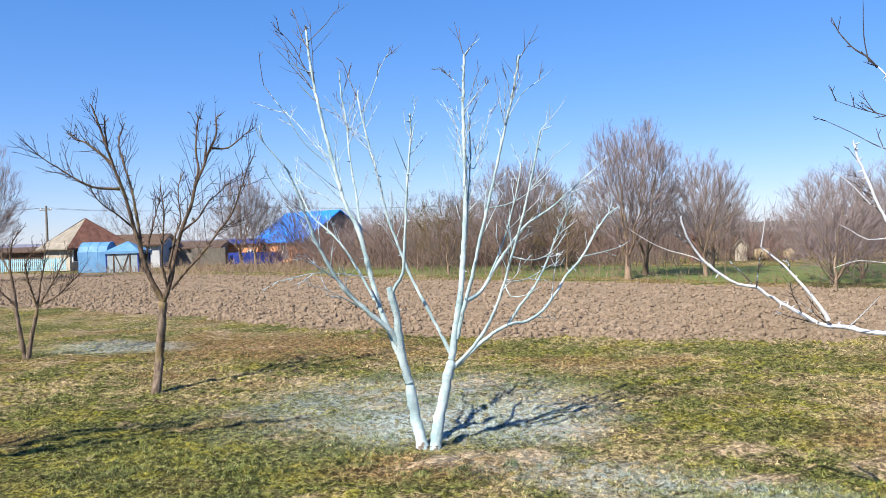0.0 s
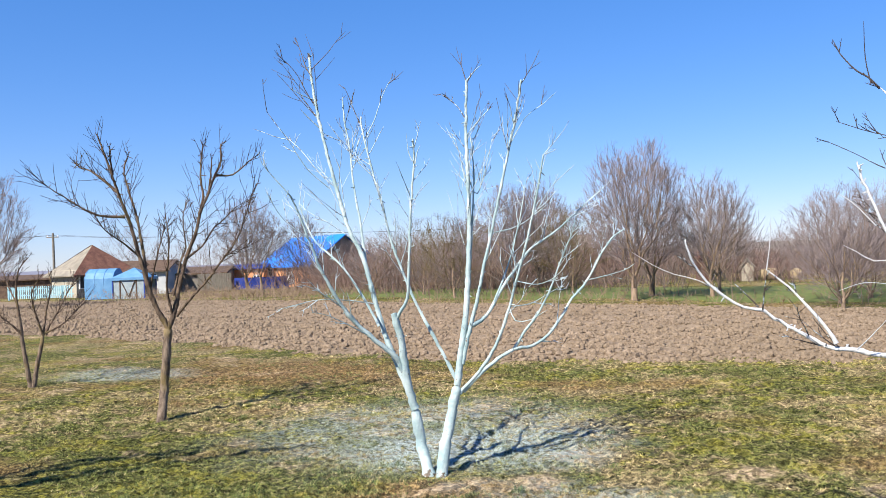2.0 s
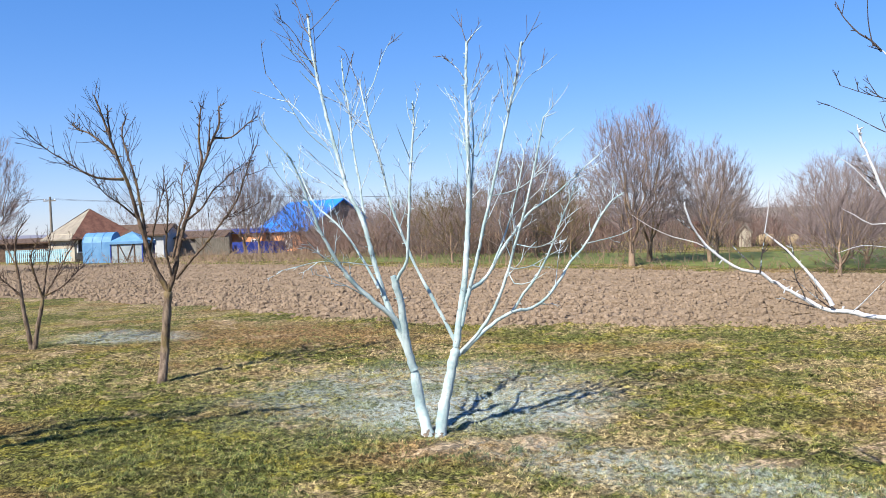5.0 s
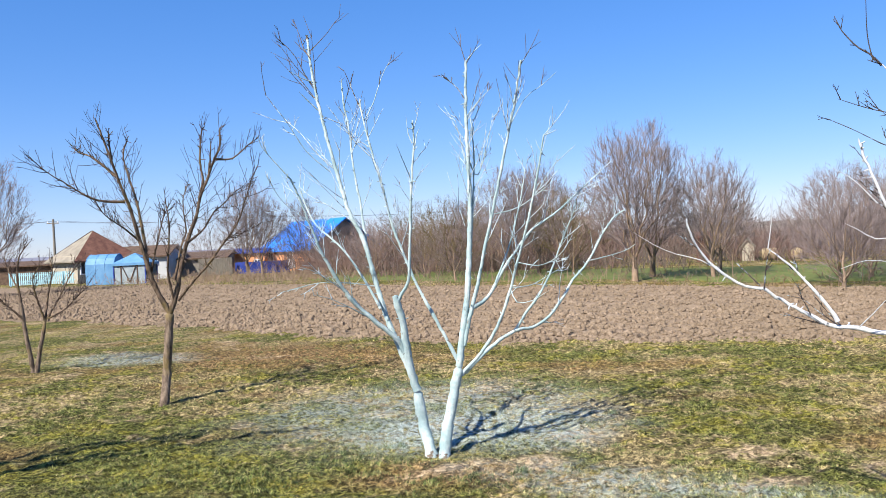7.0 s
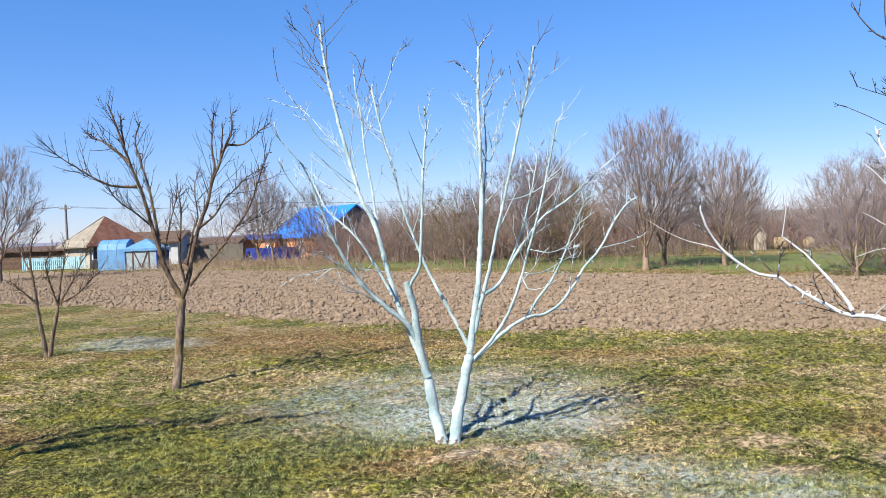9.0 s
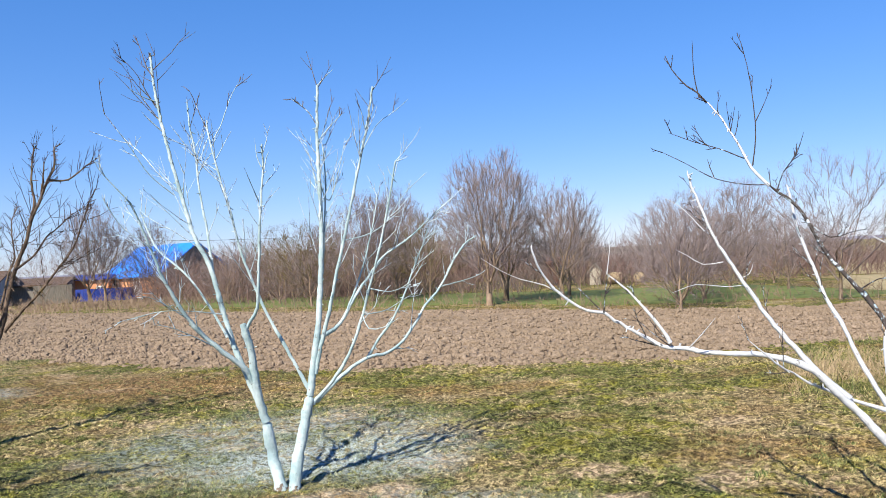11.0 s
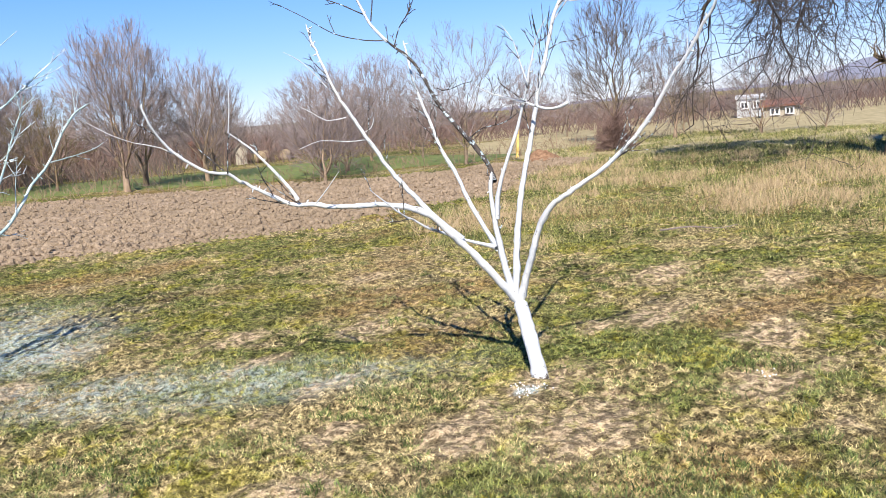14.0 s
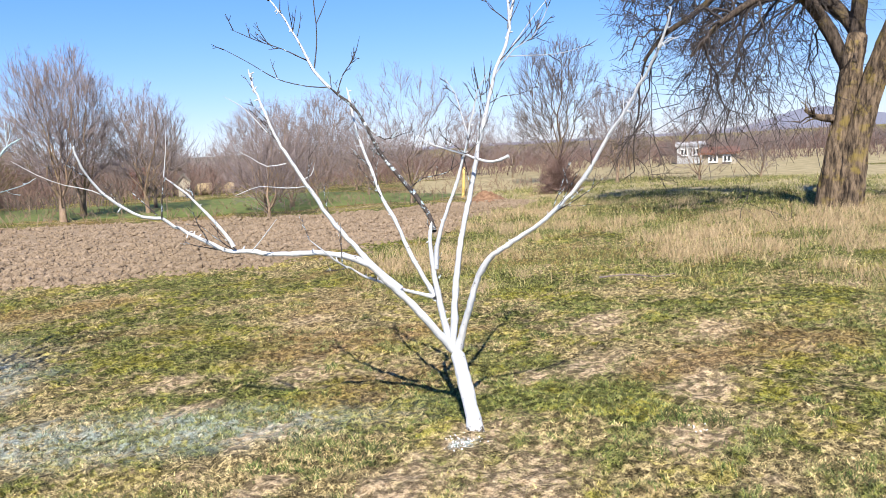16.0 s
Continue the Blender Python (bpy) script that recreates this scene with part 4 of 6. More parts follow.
limb(tree_d, "twig", 0.0038, 0.0022, (2.33, 3.50, 1.19), (2.37, 3.42, 1.27), (2.42, 3.34, 1.37))
limb(tree_d, "twig", 0.0045, 0.0017, (1.90, 3.70, 1.41), (1.90, 3.67, 1.50), (1.91, 3.65, 1.60), (1.92, 3.61, 1.65), dark=True, twigs=2)
limb(tree_d, "twig", 0.0045, 0.0018, (1.88, 3.71, 1.43), (1.82, 3.79, 1.52), (1.79, 3.85, 1.57), dark=True)
limb(tree_d, "twig", 0.0040, 0.0017, (1.70, 3.79, 1.51), (1.58, 3.82, 1.59), (1.45, 3.86, 1.63), (1.33, 3.89, 1.69), (1.22, 3.92, 1.77))
limb(tree_d, "limb", 0.0150, 0.0061, (3.41, 3.26, 0.78), (3.23, 3.32, 0.85), (3.08, 3.36, 0.92), (2.98, 3.35, 0.96), (2.88, 3.36, 1.03), (2.81, 3.33, 1.06), (2.71, 3.32, 1.14), (2.60, 3.33, 1.24), twigs=3)
limb(tree_d, "limb", 0.0235, 0.0093, (3.20, 3.30, 0.86), (3.10, 3.41, 0.99), (3.02, 3.50, 1.13), (2.92, 3.61, 1.31), (2.85, 3.70, 1.48), (2.78, 3.77, 1.65), (2.71, 3.86, 1.84), (2.67, 3.92, 2.02), (2.64, 3.97, 2.17), (2.63, 4.01, 2.27), twigs=6)
limb(tree_d, "twig", 0.0047, 0.0020, (2.68, 3.91, 1.87), (2.60, 3.93, 1.97), (2.53, 3.94, 2.04), (2.44, 3.97, 2.10))
limb(tree_d, "twig", 0.0043, 0.0019, (2.76, 3.84, 1.67), (2.65, 3.89, 1.66), (2.56, 3.92, 1.72), (2.49, 3.93, 1.76))
limb(tree_d, "twig", 0.0043, 0.0019, (2.83, 3.79, 1.56), (2.88, 3.75, 1.59), (2.90, 3.73, 1.66))
limb(tree_d, "twig", 0.0042, 0.0018, (2.86, 3.76, 1.52), (2.71, 3.75, 1.52), (2.53, 3.77, 1.54), (2.37, 3.76, 1.50))
limb(tree_d, "limb", 0.0300, 0.0182, (3.46, 3.16, 0.45), (3.46, 3.21, 0.60), (3.46, 3.26, 0.77), (3.46, 3.31, 1.02), (3.48, 3.34, 1.17), (3.52, 3.36, 1.24), twigs=3)
limb(tree_d, "limb", 0.0196, 0.0102, (3.46, 3.29, 0.76), (3.49, 3.37, 0.80), (3.46, 3.51, 0.99), (3.44, 3.64, 1.21), (3.41, 3.77, 1.41), (3.41, 3.89, 1.62), (3.40, 4.01, 1.84), (3.42, 4.10, 2.05), (3.45, 4.19, 2.17), twigs=7)
limb(tree_d, "limb", 0.0180, 0.0130, (3.53, 3.36, 1.18), (3.55, 3.41, 1.25), (3.52, 3.50, 1.39), (3.49, 3.58, 1.48), (3.45, 3.68, 1.60), (3.41, 3.78, 1.73), (3.38, 3.86, 1.89), (3.35, 3.95, 2.02), (3.31, 4.05, 2.10), (3.28, 4.14, 2.17), twigs=5, dark=True)
limb(tree_d, "limb", 0.0130, 0.0085, (3.28, 4.12, 2.16), (3.21, 4.22, 2.30), (3.18, 4.28, 2.44), (3.15, 4.35, 2.56), (3.11, 4.42, 2.69), (3.06, 4.50, 2.81), twigs=5)
limb(tree_d, "limb", 0.0085, 0.0050, (3.06, 4.50, 2.80), (3.02, 4.56, 2.89), (2.98, 4.63, 2.95), (2.91, 4.71, 3.09), (2.89, 4.77, 3.21), twigs=2, dark=True)
limb(tree_d, "twig", 0.0046, 0.0022, (3.02, 4.53, 2.84), (3.00, 4.55, 3.02), (3.00, 4.55, 3.27), dark=True)
limb(tree_d, "twig", 0.0048, 0.0022, (3.23, 4.23, 2.31), (3.27, 4.24, 2.51), (3.28, 4.26, 2.72), (3.28, 4.30, 2.97), (3.26, 4.34, 3.18), dark=True, twigs=3)
limb(tree_d, "twig", 0.0048, 0.0022, (3.22, 4.31, 2.37), (3.07, 4.37, 2.45), (2.91, 4.42, 2.51), (2.75, 4.49, 2.59), dark=True, twigs=5)
limb(tree_d, "twig", 0.0047, 0.0021, (3.28, 4.14, 2.17), (3.15, 4.19, 2.18), (2.97, 4.29, 2.24), (2.80, 4.37, 2.36), (2.65, 4.45, 2.46), dark=True, twigs=2)
limb(tree_d, "twig", 0.0047, 0.0020, (3.32, 4.10, 2.12), (3.33, 4.03, 2.24), (3.37, 3.93, 2.35), (3.38, 3.86, 2.48), dark=True, twigs=5)
limb(tree_d, "twig", 0.0050, 0.0019, (3.48, 3.52, 1.47), (3.51, 3.41, 1.53), (3.58, 3.28, 1.55), (3.65, 3.14, 1.64), dark=True, twigs=2)
limb(tree_d, "twig", 0.0045, 0.0020, (3.38, 3.86, 1.89), (3.44, 3.73, 1.79), (3.50, 3.60, 1.82), (3.54, 3.48, 1.83), dark=True, twigs=3)
limb(tree_d, "limb", 0.0180, 0.0064, (3.47, 3.28, 0.95), (3.47, 3.26, 1.09), (3.50, 3.22, 1.25), (3.56, 3.15, 1.47), (3.61, 3.09, 1.71), (3.63, 3.06, 1.85), (3.65, 3.03, 1.97), (3.66, 3.00, 2.06), twigs=4)
limb(tree_d, "limb", 0.0114, 0.0053, (3.72, 2.82, 1.64), (3.67, 2.91, 1.61), (3.62, 2.99, 1.63), (3.59, 3.06, 1.66), (3.50, 3.17, 1.71), (3.44, 3.26, 1.75), (3.41, 3.33, 1.80), twigs=3)
limb(tree_d, "twig", 0.0041, 0.0019, (3.60, 3.05, 1.78), (3.61, 3.12, 1.92), (3.63, 3.19, 2.04), (3.62, 3.29, 2.16), twigs=3)
limb(tree_d, "twig", 0.0041, 0.0018, (3.66, 3.00, 2.06), (3.69, 2.98, 2.11), (3.71, 2.96, 2.16))
limb(tree_d, "limb", 0.0270, 0.0095, (3.47, 3.15, 0.46), (3.50, 3.16, 0.64), (3.53, 3.15, 0.92), (3.58, 3.14, 1.16), (3.63, 3.13, 1.34), (3.68, 3.12, 1.51), (3.73, 3.11, 1.72), (3.78, 3.10, 1.87), (3.83, 3.09, 2.04), (3.88, 3.07, 2.20), (3.93, 3.06, 2.29), (3.98, 3.05, 2.44), (3.99, 3.06, 2.59), (4.00, 3.09, 2.81), (4.01, 3.10, 3.02), twigs=12)
limb(tree_d, "limb", 0.0140, 0.0063, (4.02, 3.10, 2.44), (4.04, 3.08, 2.57), (4.07, 3.06, 2.70), (4.09, 3.04, 2.80), (4.10, 3.03, 2.89), twigs=6)
limb(tree_d, "twig", 0.0051, 0.0017, (4.05, 3.07, 2.64), (4.10, 2.99, 2.80), (4.17, 2.90, 2.90), (4.24, 2.79, 2.99), twigs=4)
limb(tree_d, "twig", 0.0045, 0.0017, (4.01, 3.10, 3.01), (4.04, 3.08, 3.10), (4.08, 3.05, 3.20), dark=True)
limb(tree_d, "twig", 0.0050, 0.0016, (3.93, 3.17, 2.14), (4.01, 3.04, 2.31), (4.06, 2.94, 2.36), (4.09, 2.85, 2.48), (4.12, 2.76, 2.67), twigs=8)
limb(tree_d, "twig", 0.0050, 0.0017, (3.95, 3.15, 2.21), (4.09, 3.11, 2.37), (4.24, 3.05, 2.56), (4.37, 3.01, 2.70), (4.48, 2.99, 2.82), twigs=4)
limb(tree_d, "twig", 0.0047, 0.0015, (3.97, 3.14, 2.27), (4.06, 2.97, 2.26), (4.13, 2.82, 2.25), (4.17, 2.69, 2.26), (4.19, 2.58, 2.28), twigs=2)
limb(tree_d, "twig", 0.0046, 0.0017, (3.82, 3.13, 1.96), (3.96, 3.12, 2.02), (4.09, 3.11, 2.03), (4.24, 3.08, 2.08), (4.38, 3.07, 2.14), dark=True, twigs=3)
limb(tree_d, "twig", 0.0040, 0.0016, (3.84, 3.11, 2.05), (3.85, 3.11, 2.15), (3.86, 3.09, 2.22), dark=True)
limb(tree_d, "limb", 0.0270, 0.0090, (3.49, 3.13, 0.44), (3.50, 3.06, 0.61), (3.51, 3.00, 0.76), (3.53, 2.93, 0.93), (3.55, 2.85, 1.04), (3.58, 2.76, 1.10), (3.65, 2.65, 1.18), (3.72, 2.53, 1.27), (3.82, 2.39, 1.43), (3.87, 2.29, 1.57), (3.91, 2.20, 1.73), (3.94, 2.12, 1.84), (3.96, 2.04, 1.96), (3.96, 1.98, 2.03), (3.97, 1.91, 2.14), (3.97, 1.85, 2.25), (3.96, 1.80, 2.36), twigs=6)
limb(tree_d, "twig", 0.0043, 0.0020, (3.99, 1.97, 2.09), (4.01, 1.89, 2.19), (4.05, 1.79, 2.22))
limb(tree_d, "twig", 0.0043, 0.0020, (4.02, 1.95, 2.15), (4.07, 1.91, 2.22), (4.11, 1.87, 2.21))
limb(tree_d, "twig", 0.0043, 0.0020, (3.90, 2.10, 1.80), (3.91, 2.09, 1.87), (3.91, 2.09, 1.95))
limb(tree_b, "trunk", 0.0530, 0.0490, (-3.29, 8.66, -0.09), (-3.28, 8.74, 0.13), (-3.28, 8.82, 0.36), (-3.24, 8.82, 0.72), (-3.20, 8.82, 1.09))
limb(tree_b, "limb", 0.0340, 0.0096, (-3.20, 8.82, 1.07), (-3.31, 8.79, 1.30), (-3.38, 8.76, 1.50), (-3.43, 8.73, 1.74), (-3.49, 8.70, 2.01), (-3.54, 8.67, 2.28), (-3.62, 8.64, 2.55), (-3.69, 8.61, 2.78), (-3.74, 8.58, 2.98), (-3.79, 8.55, 3.17), (-3.85, 8.52, 3.38), twigs=19)
limb(tree_b, "limb", 0.0227, 0.0076, (-3.43, 8.82, 1.59), (-3.48, 8.89, 1.87), (-3.54, 8.95, 2.18), (-3.61, 9.02, 2.46), (-3.70, 9.09, 2.70), (-3.79, 9.15, 3.01), (-3.75, 9.22, 3.24), twigs=14)
limb(tree_b, "limb", 0.0188, 0.0036, (-3.61, 8.67, 2.41), (-3.84, 8.58, 2.43), (-3.96, 8.49, 2.48), (-4.15, 8.40, 2.62), (-4.30, 8.31, 2.74), (-4.39, 8.22, 2.82), twigs=14)
limb(tree_b, "limb", 0.0188, 0.0076, (-3.68, 8.62, 2.71), (-3.84, 8.70, 2.84), (-4.04, 8.77, 2.98), (-4.20, 8.85, 3.04), (-4.28, 8.92, 3.12), twigs=11)
limb(tree_b, "limb", 0.0151, 0.0048, (-3.72, 8.62, 2.91), (-3.74, 8.62, 3.08), (-3.75, 8.62, 3.25), twigs=6)
limb(tree_b, "limb", 0.0133, 0.0035, (-3.51, 8.82, 1.94), (-3.64, 8.65, 2.11), (-3.77, 8.49, 2.25), (-3.86, 8.32, 2.47), twigs=11)
limb(tree_b, "limb", 0.0340, 0.0097, (-3.20, 8.82, 1.07), (-3.12, 8.84, 1.31), (-3.08, 8.86, 1.52), (-3.02, 8.88, 1.77), (-2.95, 8.90, 1.99), (-2.86, 8.92, 2.22), (-2.80, 8.94, 2.46), (-2.71, 8.96, 2.68), (-2.64, 8.98, 2.87), (-2.56, 9.00, 3.04), (-2.55, 9.02, 3.28), twigs=19)
limb(tree_b, "limb", 0.0188, 0.0074, (-2.81, 8.92, 2.43), (-2.78, 8.99, 2.66), (-2.82, 9.05, 2.90), (-2.80, 9.12, 3.31), twigs=8)
limb(tree_b, "limb", 0.0151, 0.0049, (-2.63, 9.02, 2.90), (-2.43, 9.09, 2.91), (-2.25, 9.15, 3.07), (-2.13, 9.22, 3.17), twigs=9)
limb(tree_b, "limb", 0.0151, 0.0060, (-2.71, 9.02, 2.73), (-2.67, 8.97, 2.94), (-2.64, 8.92, 3.11), twigs=4)
limb(tree_b, "limb", 0.0187, 0.0044, (-3.10, 8.82, 1.22), (-2.89, 8.75, 1.44), (-2.70, 8.68, 1.61), (-2.47, 8.61, 1.87), (-2.28, 8.53, 2.09), (-2.16, 8.46, 2.34), (-2.04, 8.39, 2.61), (-1.95, 8.32, 2.75), twigs=19)
limb(tree_b, "limb", 0.0169, 0.0046, (-3.15, 8.82, 1.24), (-3.17, 8.72, 1.53), (-3.12, 8.62, 1.79), (-3.06, 8.52, 2.12), (-3.06, 8.42, 2.41), twigs=14)
limb(tree_b, "limb", 0.0150, 0.0050, (-3.13, 8.82, 1.46), (-3.07, 8.95, 1.86), (-3.04, 9.07, 2.05), (-3.10, 9.20, 2.42), (-3.06, 9.32, 2.64), twigs=12)
limb(tree_b, "limb", 0.0151, 0.0046, (-3.41, 8.82, 1.53), (-3.29, 8.72, 1.87), (-3.18, 8.62, 2.13), (-3.09, 8.52, 2.32), twigs=11)
limb(tree_b, "limb", 0.0150, 0.0050, (-2.97, 8.82, 1.89), (-2.80, 8.95, 2.05), (-2.69, 9.07, 2.26), (-2.61, 9.20, 2.36), (-2.46, 9.32, 2.54), twigs=12)
limb(tree_c, "trunk", 0.0405, 0.0292, (-6.56, 12.20, -0.08), (-6.59, 12.17, 0.26), (-6.63, 12.13, 0.66), (-6.66, 12.10, 1.13))
limb(tree_c, "trunk", 0.0405, 0.0291, (-6.53, 12.20, -0.08), (-6.44, 12.20, 0.37), (-6.39, 12.20, 0.57), (-6.34, 12.20, 0.80))
limb(tree_c, "limb", 0.0235, 0.0116, (-6.66, 12.10, 1.13), (-6.68, 12.07, 1.51), (-6.61, 12.03, 1.85), (-6.43, 12.00, 2.06), twigs=16)
limb(tree_c, "limb", 0.0206, 0.0117, (-6.64, 12.10, 0.86), (-6.78, 12.00, 1.05), (-6.94, 11.90, 1.24), twigs=12)
limb(tree_c, "limb", 0.0205, 0.0118, (-6.34, 12.20, 0.80), (-6.18, 12.30, 1.10), (-6.01, 12.40, 1.48), (-5.88, 12.50, 1.73), twigs=16)
limb(tree_c, "limb", 0.0205, 0.0114, (-6.34, 12.20, 0.80), (-6.40, 12.10, 1.17), (-6.40, 12.00, 1.48), (-6.21, 11.90, 1.75), twigs=16)
limb(tree_c, "limb", 0.0205, 0.0119, (-6.34, 12.20, 0.80), (-6.32, 12.30, 1.20), (-6.28, 12.40, 1.56), (-6.36, 12.50, 1.83), twigs=16)
limb(tree_c, "limb", 0.0176, 0.0118, (-6.30, 12.20, 0.84), (-6.09, 12.33, 0.96), (-5.91, 12.47, 1.17), (-5.78, 12.60, 1.35), twigs=14)
limb(tree_c, "limb", 0.0176, 0.0122, (-6.68, 12.10, 1.31), (-6.91, 12.30, 1.58), (-7.10, 12.50, 1.86), twigs=12)

# a bare tree out of view, whose shadow falls across the lawn
shade_tree = orchard_tree("fruit_tree", "bare spreading fruit tree beside the lawn", BARK, BARK_TIP, 0.3, 1.4, bushy=2.4)
limb(shade_tree, "trunk", 0.09, 0.07, (-5.7, 3.5, -0.05), (-5.68, 3.52, 0.8), (-5.6, 3.6, 1.6))
limb(shade_tree, "limb", 0.069, 0.036, (-5.6, 3.6, 1.5), (-5.5, 3.7, 2.2), (-5.2, 4.0, 2.6), (-4.75, 4.3, 2.75), (-4.2, 4.75, 2.8), twigs=14)
limb(shade_tree, "limb", 0.057, 0.027, (-5.6, 3.6, 1.6), (-5.7, 3.8, 2.5), (-5.4, 4.2, 2.9), (-4.8, 4.5, 3.0), (-4.3, 4.8, 3.05), twigs=14)
limb(shade_tree, "limb", 0.057, 0.027, (-5.6, 3.6, 1.5), (-5.9, 3.6, 2.4), (-5.9, 4.0, 2.8), (-5.5, 4.3, 3.0), (-5.0, 4.5, 3.1), twigs=14)
limb(shade_tree, "limb", 0.052, 0.027, (-5.4, 3.9, 2.5), (-5.0, 3.8, 3.0), (-4.4, 4.0, 3.4), (-3.7, 4.1, 3.7), twigs=12)
limb(shade_tree, "limb", 0.052, 0.027, (-5.6, 3.6, 1.5), (-6.2, 3.3, 2.4), (-6.7, 3.2, 3.2), twigs=8)


# ---- the old tree ----
def old_tree():
    ob = thing("old_tree", "huge old bare tree with twin furrowed trunks and drooping twigs", "tree", pose(17.28, 7.75, 0))
    rng = np.random.default_rng(77)

    def stem(name, r0, r1, *pts):
        line = spline(pts, 0.06 if r0 > 0.25 else 0.12)
        k = len(line)
        rad = np.linspace(r0, r1, k)
        sides = 44 if r0 > 0.25 else 12
        v, q = tube_arrays(line[None], rad[None], sides)
        ring = np.repeat(line, sides, 0)
        ang = np.tile(np.arange(sides) * 44.0 / sides, k)
        if r0 > 0.25:                                         # furrowed, plated bark
            rib = 1 + 0.20 * (value_noise(ang * 0.85 + 3, ring[:, 2] * 2.4, 9) - 0.5) + 0.13 * (value_noise(ang * 1.7, ring[:, 2] * 6.5, 6) - 0.5) + 0.16 * (value_noise(ang * 0.25, ring[:, 2] * 0.9, 5) - 0.5)
            rib = rib + 0.22 * np.exp(-np.clip(ring[:, 2], 0, 9) / 0.25)
        else:
            rib = 1 + 0.22 * (value_noise(ang * 0.5, np.repeat(np.arange(k), sides) * 0.7, 9) - 0.5)
        v = ring + (v - ring) * rib[:, None]
        part(name, mesh_of(name, v, q.ravel(), np.full(len(q), 4), BARK_OLD if r0 > 0.25 else BARK_BOUGH, r0 <= 0.25), ob)
        return line

    # x: along the view's right; the trunk leans apart above head height
    right, away = np.array([0.46, -0.89, 0]), np.array([0.89, 0.46, 0])

    def at(r, h, d=0.0):
        return tuple(right * r + away * d + np.array([0, 0, h]))

    stem("trunk", 0.275, 0.19, at(-0.10, -0.15), at(-0.06, 0.5), at(0.04, 1.2), at(0.18, 2.1), at(0.28, 2.8), at(0.40, 3.5, 0.2))
    stem("trunk", 0.26, 0.19, at(0.22, -0.1, -0.1), at(0.30, 0.8, -0.1), at(0.48, 1.9, -0.1), at(0.82, 3.0, -0.2), at(1.3, 4.2, -0.4))
    mains = [
        stem("bough", 0.17, 0.035, at(0.18, 2.1), at(0.24, 2.75), at(-0.3, 3.95), at(-0.9, 4.75, -0.2), at(-1.35, 5.15, -0.3), at(-1.95, 4.78, -0.5), at(-2.7, 4.17, -0.7), at(-3.3, 3.80, -0.8), at(-3.7, 3.3, -0.9)),
        stem("bough", 0.10, 0.03, at(-1.0, 4.8, -0.2), at(-2.1, 4.85, 0.2), at(-2.65, 5.12, 0.3), at(-3.2, 5.33, 0.3), at(-3.9, 5.4, 0.3), at(-4.4, 5.2, 0.2)),
        stem("bough", 0.10, 0.03, at(-1.1, 4.9, -0.2), at(-1.7, 5.5, 0.6), at(-2.9, 5.8, 0.9), at(-3.8, 5.75, 1.0), at(-4.4, 5.5, 1.0)),
        stem("bough", 0.15, 0.035, at(0.30, 2.9), at(0.40, 3.5, 0.2), at(-0.4, 4.7, 0.8), at(-1.3, 5.6, 1.2), at(-2.3, 6.3, 1.2), at(-3.3, 6.7, 1.0), at(-4.2, 6.7, 0.9)),
        stem("bough", 0.15, 0.035, at(0.30, 2.9), at(0.40, 3.5, 0.2), at(-0.2, 4.3, 0.9), at(-1.1, 4.7, 1.8), at(-2.2, 4.5, 2.6), at(-3.2, 3.9, 3.0)),
        stem("bough", 0.18, 0.05, at(0.30, 2.9), at(0.38, 3.5, 0.2), at(0.4, 5.0, 0.3), at(-0.1, 6.6, 0.2), at(-1.2, 7.6, 0.0), at(-2.8, 7.9, -0.3)),
        stem("bough", 0.17, 0.05, at(0.9, 3.2, -0.24), at(1.3, 4.2, -0.4), at(2.2, 5.2, -0.5), at(3.2, 5.6, -0.8), at(4.2, 5.2, -1.0)),
        stem("bough", 0.16, 0.05, at(1.3, 4.2, -0.4), at(1.7, 5.6, 0.0), at(2.4, 6.8, 0.6), at(3.4, 7.2, 1.0)),
        stem("bough", 0.12, 0.03, at(-0.3, 3.95), at(-0.7, 4.3, -1.0), at(-1.2, 4.2, -2.0), at(-1.9, 3.7, -2.8), at(-2.4, 3.1, -3.2)),
    ]
    stub = spline((at(-0.05, 1.85, -0.1), at(-0.38, 1.92, -0.2), at(-0.58, 2.08, -0.2)), 0.05)
    t = Tubes()
    t.add(stub[None], np.linspace(0.09, 0.035, len(stub))[None], 8)
    s2 = offspring(rng, stub[None], 9, 0.4, 1, 50, 0.7, 0, 4)
    t.add(s2, taper(s2, 0.022, 0.008), 5)
    part("broken_stub", t.mesh("broken_stub", BARK_OLD), ob, "broken dead branch stub")
    lines = np.stack([ln[np.linspace(0, len(ln) - 1, 24).astype(int)] for ln in mains])
    b1 = offspring(rng, lines, 11, 0.22, 1.0, 60, 0.37, -0.66, 10, 0.055)
    b2 = offspring(rng, b1, 6, 0.12, 1.0, 58, 0.55, -0.40, 6, 0.08)
    b3 = offspring(rng, b2, 4, 0.1, 1.0, 55, 0.6, -0.10, 4, 0.11)
    b4 = offspring(rng, b3, 3, 0.15, 1.0, 45, 0.5, 0, 2, 0)
    for one in b1:
        t = Tubes()
        t.add(one[None], np.linspace(0.030, 0.009, 10)[None], 6)
        part("branch", t.mesh("branch", TWIG_DARK), ob)
    t = Tubes()
    t.add(b2, taper(b2, 0.0105, 0.005), 4)
    t.add(b3, taper(b3, 0.0062, 0.0034), 3)
    t.add(b4, taper(b4, 0.0042, 0.0024), 3)
    tagged(part("crown", t.mesh("crown", TWIG_DARK, False), ob), kind="stuff")
    return ob


old_tree()


